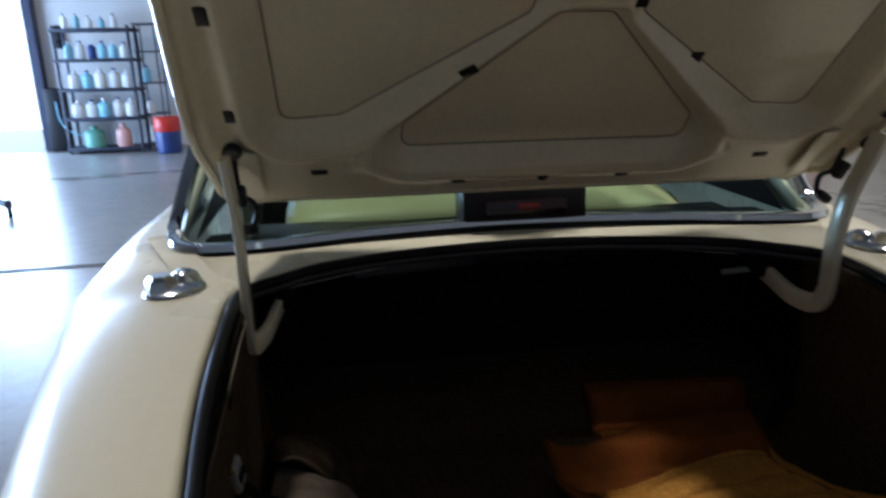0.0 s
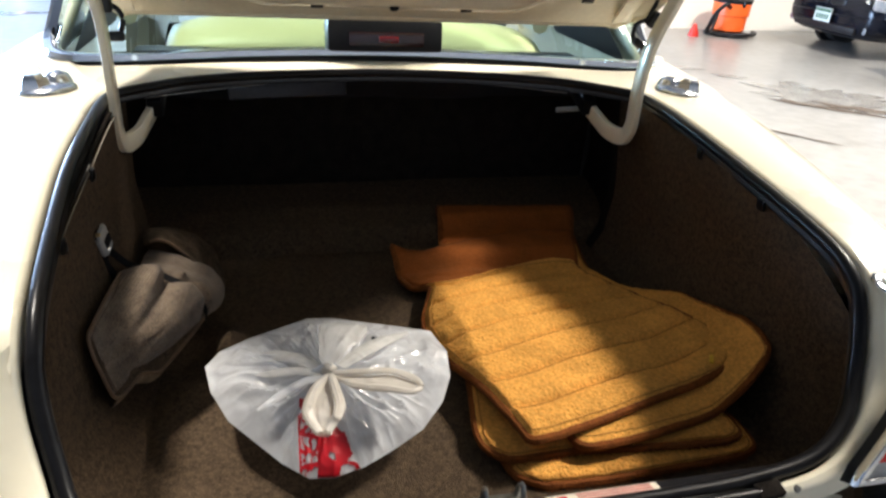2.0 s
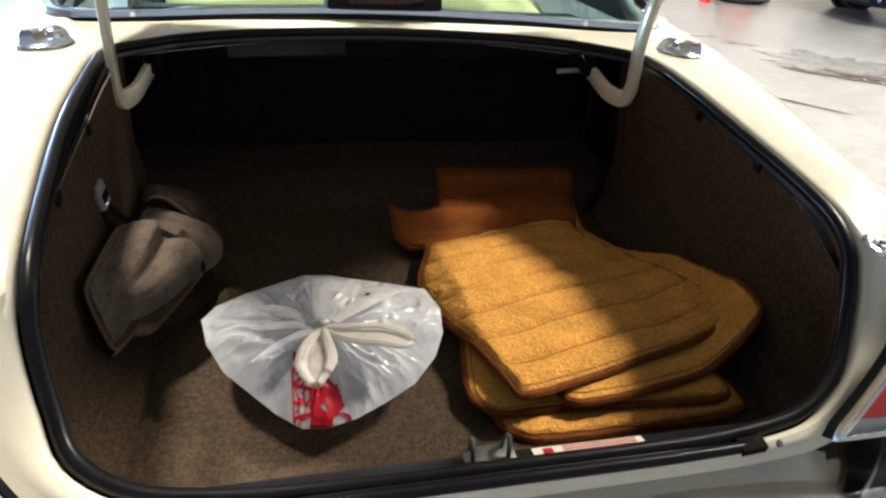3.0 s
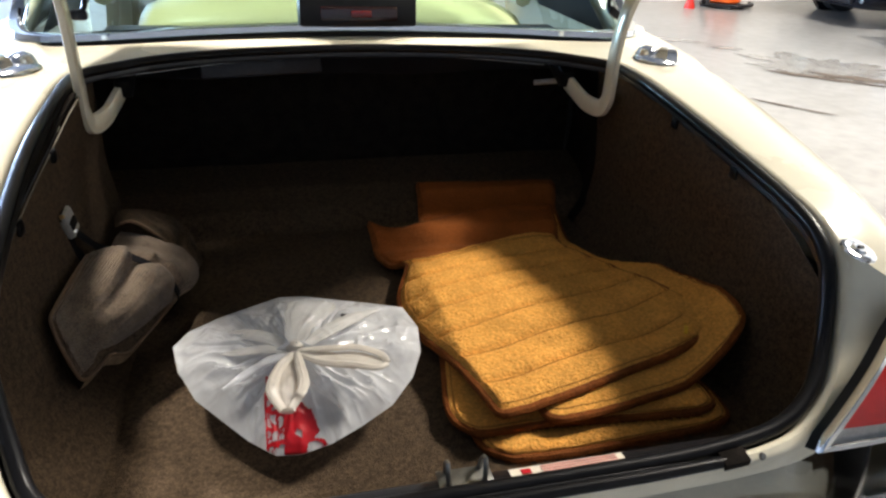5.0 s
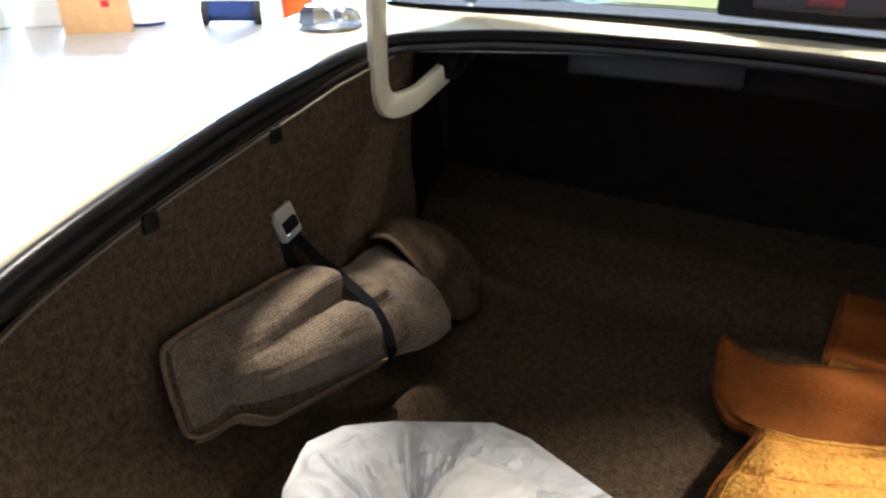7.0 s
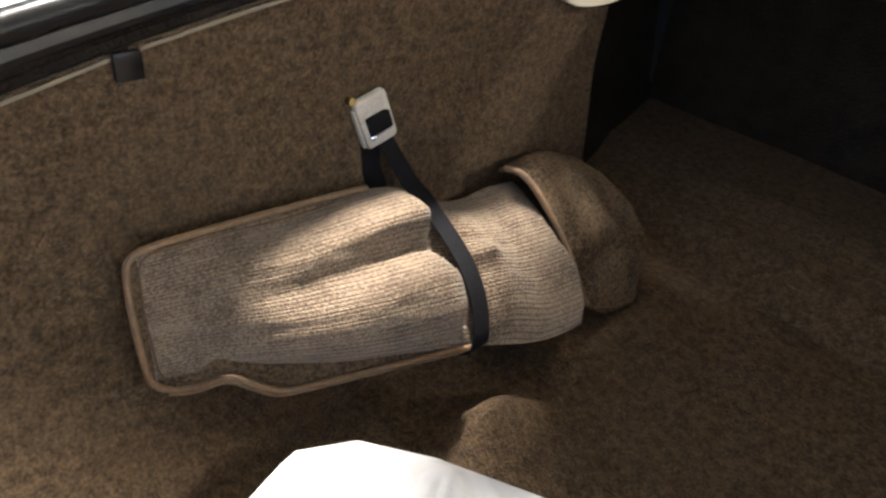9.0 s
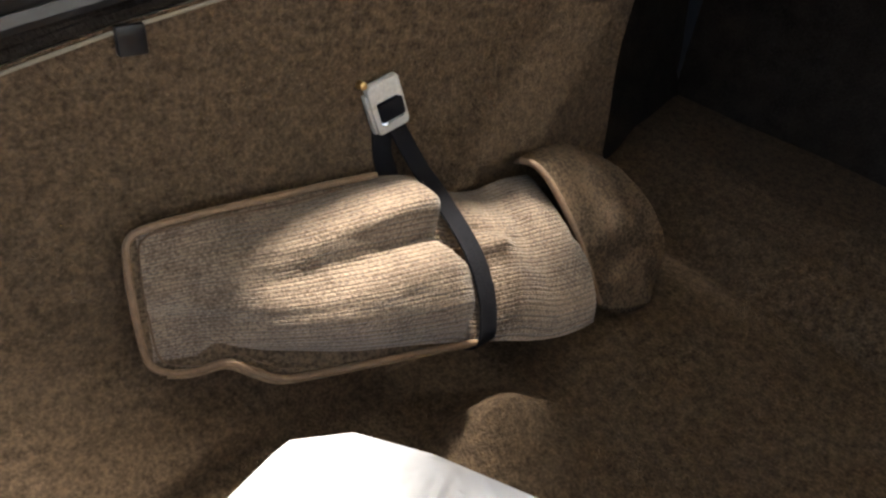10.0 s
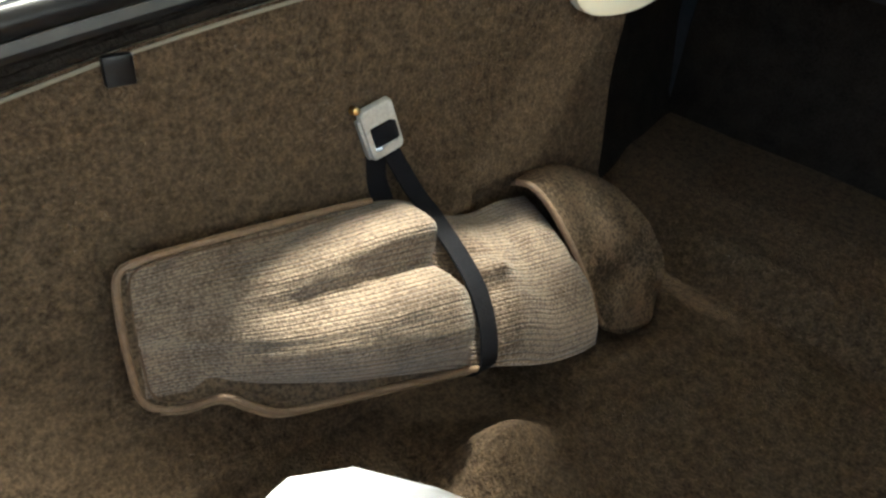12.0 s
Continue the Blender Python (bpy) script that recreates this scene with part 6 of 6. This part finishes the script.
# ---- wet and dry vacuum ----
vac = thing("shop_vacuum", "orange drum wet and dry vacuum cleaner with black hose", "vacuum cleaner", pose(5.85, 8.05, 0, 0, 0, 20))
part("dolly", lathe([(0.0, 0.06), (0.24, 0.06), (0.30, 0.04), (0.31, 0.025), (0.30, 0.012)], 28), BLACK, vac)
part("drum", lathe([(0.19, 0.06), (0.215, 0.08), (0.225, 0.26), (0.24, 0.27), (0.245, 0.41), (0.24, 0.43), (0.20, 0.44)], 32), ORANGEPL, vac, "orange plastic drum")
for a in (0, 120, 240):
    part("caster", lathe([(0.0, -0.02), (0.025, -0.02), (0.025, 0.02), (0.0, 0.02)], 14, pose(0.24 * math.cos(radians(a)), 0.24 * math.sin(radians(a)), 0.026, 90)), BLACK, vac)
head = part("motor_head", lathe([(0.25, 0.43), (0.255, 0.47), (0.20, 0.52), (0.14, 0.56), (0.0, 0.57)], 28), BLACK, vac, "black motor head")
part("handle", tube(spline([(-0.13, 0, 0.54), (-0.10, 0, 0.61), (0, 0, 0.64), (0.10, 0, 0.61), (0.13, 0, 0.54)], 20), 0.016), BLACK, head)
part("nozzle", lathe([(0.015, 0.0), (0.05, 0.02), (0.05, 0.10), (0.02, 0.17)], 4, pose(0.02, -0.02, 0.56, 8, -14)), BLACK, head)
for k in range(2):
    part("latch", box(0.03, 0.05, 0.07, pose(0.245 * math.cos(k * 2.4 - 1.9), 0.245 * math.sin(k * 2.4 - 1.9), 0.39, 0, 0, 0), 0.006), BLACK, vac)
hose = spline([(-0.20, -0.12, 0.38), (-0.36, -0.16, 0.42), (-0.46, -0.12, 0.33), (-0.42, -0.02, 0.16), (-0.32, 0.04, 0.05), (-0.1, -0.30, 0.05), (0.2, -0.30, 0.05), (0.36, -0.16, 0.05)], 70)
part("hose", tube(hose, 0.026, 10), BLACK, vac, "black ribbed hose")
part("wand", tube([Vector((-0.40, -0.10, 0.36)), Vector((-0.62, -0.20, 0.08))], 0.02), BLACK, vac)
part("upright_tube", tube([Vector((0.24, -0.06, 0.30)), Vector((0.38, -0.10, 0.62))], 0.022), BLACK, vac)
can = thing("red_nozzle", "small red plastic nozzle lying on the floor", "nozzle", pose(5.25, 7.9, 0))
part("cone", lathe([(0.0, 0.0), (0.07, 0.0), (0.065, 0.04), (0.02, 0.16), (0.0, 0.165)], 18), REDPL, can)

# ---- shelving with cleaning products ----
SH = pose(-3.85, 10.75, 0)
rack = thing("shelf_unit", "dark plastic shelf unit full of bottles and jugs", "shelf", SH)
for sx in (-0.52, 0.50):
    for sy in (-0.20, 0.20):
        part("post", lathe([(0.024, 0.0), (0.024, 1.82)], 12, pose(sx, sy, 0)), SHELFPL, rack)
LEVELS = [0.06, 0.50, 0.92, 1.34, 1.76]
for z in LEVELS:
    part("shelf", box(1.10, 0.46, 0.05, pose(-0.01, 0, z - 0.025), 0.008), SHELFPL, rack)
side = thing("wire_rack", "narrow dark metal rack with small bottles", "rack", pose(-3.16, 10.80, 0))
for sx in (-0.13, 0.15):
    for sy in (-0.16, 0.16):
        part("post", lathe([(0.012, 0.0), (0.012, 1.85)], 8, pose(sx, sy, 0)), SHELFPL, side)
for z in (0.12, 0.55, 1.0, 1.45, 1.84):
    part("shelf", box(0.32, 0.36, 0.02, pose(0.01, 0, z - 0.01)), SHELFPL, side)


def jug(name, label, x, y, z, w, h, mat, cap_mat, group):
    j = thing(name, label, "bottle", pose(x, y, z), group)
    r = w / 2
    b = lathe([(r * 0.9, 0.0), (r, 0.012), (r, h * 0.66), (r * 0.85, h * 0.76), (r * 0.32, h * 0.86), (r * 0.30, h * 0.92)], 16)
    bmesh.ops.scale(b, vec=(1, 0.75, 1), verts=b.verts)
    part("body", b, mat, j)
    part("lid", lathe([(r * 0.36, h * 0.91), (r * 0.36, h), (0.0, h)], 12), cap_mat, j)
    return j


rng = random.Random(4)
for lev, mats, w, h in ((1, (WHITEPL, WHITEPL, CYANPL, WHITEPL), 0.17, 0.30), (2, (WHITEPL, CYANPL, WHITEPL, WHITEPL), 0.165, 0.30), (3, (CYANPL, WHITEPL, BLUEPL, CYANPL), 0.12, 0.27)):
    n = int(0.92 / (w + 0.012))
    for k in range(n):
        jug("jug", "pale plastic jug of cleaning fluid on the shelf", -4.31 + (k + 0.5) * 0.92 / n, 10.70 + rng.uniform(-0.03, 0.03), LEVELS[lev], w, h * rng.uniform(0.92, 1.05), mats[k % 4], BLUEPL if k % 2 else WHITEPL, "bottles on the shelving")
for k in range(5):
    jug("bottle", "blue spray bottle standing on the top shelf", -4.25 + 0.17 * k, 10.72, LEVELS[4], 0.09, rng.uniform(0.16, 0.24), (WHITEPL, CYANPL)[k % 2], BLACK, "bottles on the shelving")
jug("jug", "green plastic drum on the bottom shelf", -4.05, 10.68, LEVELS[0], 0.30, 0.34, GREENPL, GREENPL, "drums on the shelving")
jug("jug", "pink plastic jug on the bottom shelf", -3.63, 10.66, LEVELS[0], 0.22, 0.36, PINKPL, PINKPL, "drums on the shelving")
for z, h in ((0.55, 0.22), (1.0, 0.26), (0.12, 0.3)):
    jug("bottle", "small pale bottle on the narrow rack", -3.20, 10.72, z, 0.12, h, (WHITEPL, CYANPL)[z > 0.6], BLUEPL, "bottles on the rack")
drum = thing("plastic_drum", "blue plastic drum with a bright red top", "drum", pose(-2.92, 10.35, 0))
part("drum_body", lathe([(0.15, 0.0), (0.17, 0.02), (0.18, 0.30), (0.175, 0.32)], 24), BLUEPL, drum)
part("drum_top", lathe([(0.18, 0.32), (0.185, 0.34), (0.185, 0.50), (0.16, 0.53), (0.0, 0.53)], 24), REDPL, drum, "red plastic top")
panel = thing("rubber_panel", "black upright panel leaning by the garage door", "panel", pose(-4.62, 10.95, 0))
part("sheet", box(0.32, 0.10, 0.95, None, 0.02), BLACK, panel)
part("hose", tube(spline([(0.02, -0.07, 0.75), (0.06, -0.10, 0.45), (0.25, -0.16, 0.28), (0.50, -0.18, 0.24)], 30), 0.010), CYANPL, panel, "pale blue hose")
hook = thing("wall_hook", "dark coat hook rail on the wall by the door", "hook", pose(-4.55, 11.24, 1.52))
part("rail", box(0.10, 0.05, 0.34, None, 0.01), BLACK, hook)
for k in range(2):
    part("peg", tube([Vector((0, -0.02, 0.08 + 0.16 * k)), Vector((0.02, -0.12, 0.12 + 0.16 * k))], 0.012), BLACK, hook)

# ---- things along the left side ----
bn = thing("wheeled_bin", "dark blue wheeled plastic bin", "bin", pose(-4.42, 4.72, 0, 0, 0, 38))
b = bmesh.new()
rows = []
for z, w, d in ((0.03, 0.46, 0.34), (0.10, 0.48, 0.36), (0.60, 0.56, 0.48), (0.92, 0.60, 0.56)):
    rows.append([(sx * w / 2, sy * d / 2, z) for sx, sy in ((-1, -1), (0, -1.03), (1, -1), (1.02, 0), (1, 1), (0, 1.03), (-1, 1), (-1.02, 0))])
grid(rows, close_u=True, bm=b)
solid(part("tub", b, BLUEPL, bn), 0.01)
part("rim", box(0.64, 0.60, 0.04, pose(0, 0, 0.90), 0.012), BLUEPL, bn)
part("bin_lid", box(0.62, 0.60, 0.05, pose(0, -0.01, 0.94), 0.02), BLUEPL, bn)
part("band", box(0.50, 0.02, 0.03, pose(0, -0.195, 0.20), 0.008), WHITEPL, bn)
part("emblem", box(0.18, 0.01, 0.12, pose(-0.05, -0.232, 0.42), 0.004), WHITEPL, bn, "pale printed mark")
for s in (-1, 1):
    part("wheel", lathe([(0.0, -0.03), (0.10, -0.03), (0.10, 0.03), (0.0, 0.03)], 24, pose(s * 0.22, -0.16, 0.10, 0, 90)), TYRE, bn)
bk2 = thing("bucket", "tall bright orange plastic bucket", "bucket", pose(-4.02, 5.10, 0))
solid(part("shell", lathe([(0.0, 0.01), (0.13, 0.01), (0.135, 0.0), (0.16, 0.44), (0.168, 0.45)], 28, cap=False), ORANGEPL, bk2), 0.004)
part("bail", tube(spline([(-0.165, 0, 0.42), (-0.12, 0.14, 0.40), (0, 0.20, 0.38), (0.12, 0.14, 0.40), (0.165, 0, 0.42)], 24), 0.004), STEEL, bk2)
bx = thing("cardboard_box", "plain brown cardboard box on the floor", "box", pose(-5.08, 3.88, 0, 0, 0, 47))
part("carton", box(0.50, 0.38, 0.42, None, 0.004), CARD, bx)
part("flap", box(0.50, 0.19, 0.004, pose(0, -0.10, 0.422, 6), 0.001), CARD, bx)
part("flap", box(0.50, 0.19, 0.004, pose(0, 0.10, 0.422, -4), 0.001), CARD, bx)
part("printed_mark", box(0.06, 0.003, 0.05, pose(0.08, -0.192, 0.20)), REDINK, bx, "small red printed mark")
wp = thing("white_panel", "white foam panel leaning beside the cardboard box", "panel", pose(-5.55, 3.72, 0, 0, 0, 40))
part("sheet", box(0.30, 0.08, 0.60, None, 0.01), WHITEPL, wp)
tin = thing("paint_tub", "round dark blue tub with a pale label", "tub", pose(-4.98, 4.25, 0))
part("tub_body", lathe([(0.17, 0.0), (0.19, 0.02), (0.19, 0.10), (0.16, 0.26), (0.10, 0.30), (0.0, 0.30)], 24), BLUEPL, tin)
part("label_band", lathe([(0.1925, 0.03), (0.1925, 0.10), (0.168, 0.235)], 24), WHITEPL, tin, "pale label")
gt = thing("grey_tub", "pale green grey plastic storage tub", "tub", pose(-5.95, 3.45, 0, 0, 0, 40))
part("tub_body", box(0.50, 0.36, 0.30, None, 0.03), material("grey_green_plastic", (0.42, 0.48, 0.46), 0.5, var=0.1), gt)
part("tub_lid", box(0.54, 0.40, 0.04, pose(0, 0, 0.30), 0.012), BLACK, gt)
dk = thing("black_crate", "dark crate on the floor by the wall", "crate", pose(-6.35, 3.1, 0, 0, 0, 40))
part("crate_body", box(0.42, 0.36, 0.30, None, 0.02), BLACK, dk)
cyl = thing("air_compressor", "dark grey workshop machine with red foot", "compressor", pose(-4.3, 5.95, 0, 0, 0, 20))
part("tank", lathe([(0.0, -0.30), (0.10, -0.29), (0.15, -0.24), (0.15, 0.24), (0.10, 0.29), (0.0, 0.30)], 24, pose(0, 0, 0.30, 0, 90)), SHELFPL, cyl)
part("motor", box(0.26, 0.18, 0.22, pose(0, 0, 0.44), 0.03), BLACK, cyl)
part("foot", box(0.50, 0.24, 0.04, pose(0, -0.05, 0.0), 0.01), REDPL, cyl, "red painted foot")
for s in (-1, 1):
    part("leg", box(0.04, 0.20, 0.18, pose(s * 0.2, 0, 0.0), 0.006), BLACK, cyl)
hs = thing("engine_crane", "dark blue folding engine crane on castors", "engine crane", pose(-4.15, 6.9, 0, 0, 0, -62))
for s in (-1, 1):
    part("leg", sweep([Vector((-0.35, s * 0.16, 0.13)), Vector((1.1, s * 0.36, 0.13))], [(-0.03, -0.035), (0.03, -0.035), (0.03, 0.035), (-0.03, 0.035)]), HOIST, hs)
    part("castor", lathe([(0.0, -0.02), (0.05, -0.02), (0.05, 0.02), (0.0, 0.02)], 16, pose(1.05, s * 0.36, 0.05, 90)), BLACK, hs)
    part("castor", lathe([(0.0, -0.02), (0.05, -0.02), (0.05, 0.02), (0.0, 0.02)], 16, pose(-0.33, s * 0.16, 0.05, 90)), BLACK, hs)
    part("brace", sweep([Vector((0.40, s * 0.20, 0.16)), Vector((-0.20, 0.02 * s, 1.0))], ring(0.02, 8)), HOIST, hs)
part("mast", box(0.09, 0.09, 1.5, pose(-0.30, 0, 0.10, 0, -4), 0.01), HOIST, hs)
part("boom", sweep([Vector((-0.42, 0, 1.55)), Vector((0.9, 0, 1.72))], [(-0.04, -0.045), (0.04, -0.045), (0.04, 0.045), (-0.04, 0.045)]), HOIST, hs)
part("ram", tube([Vector((-0.28, 0, 0.75)), Vector((0.18, 0, 1.58))], 0.03), STEEL, hs)
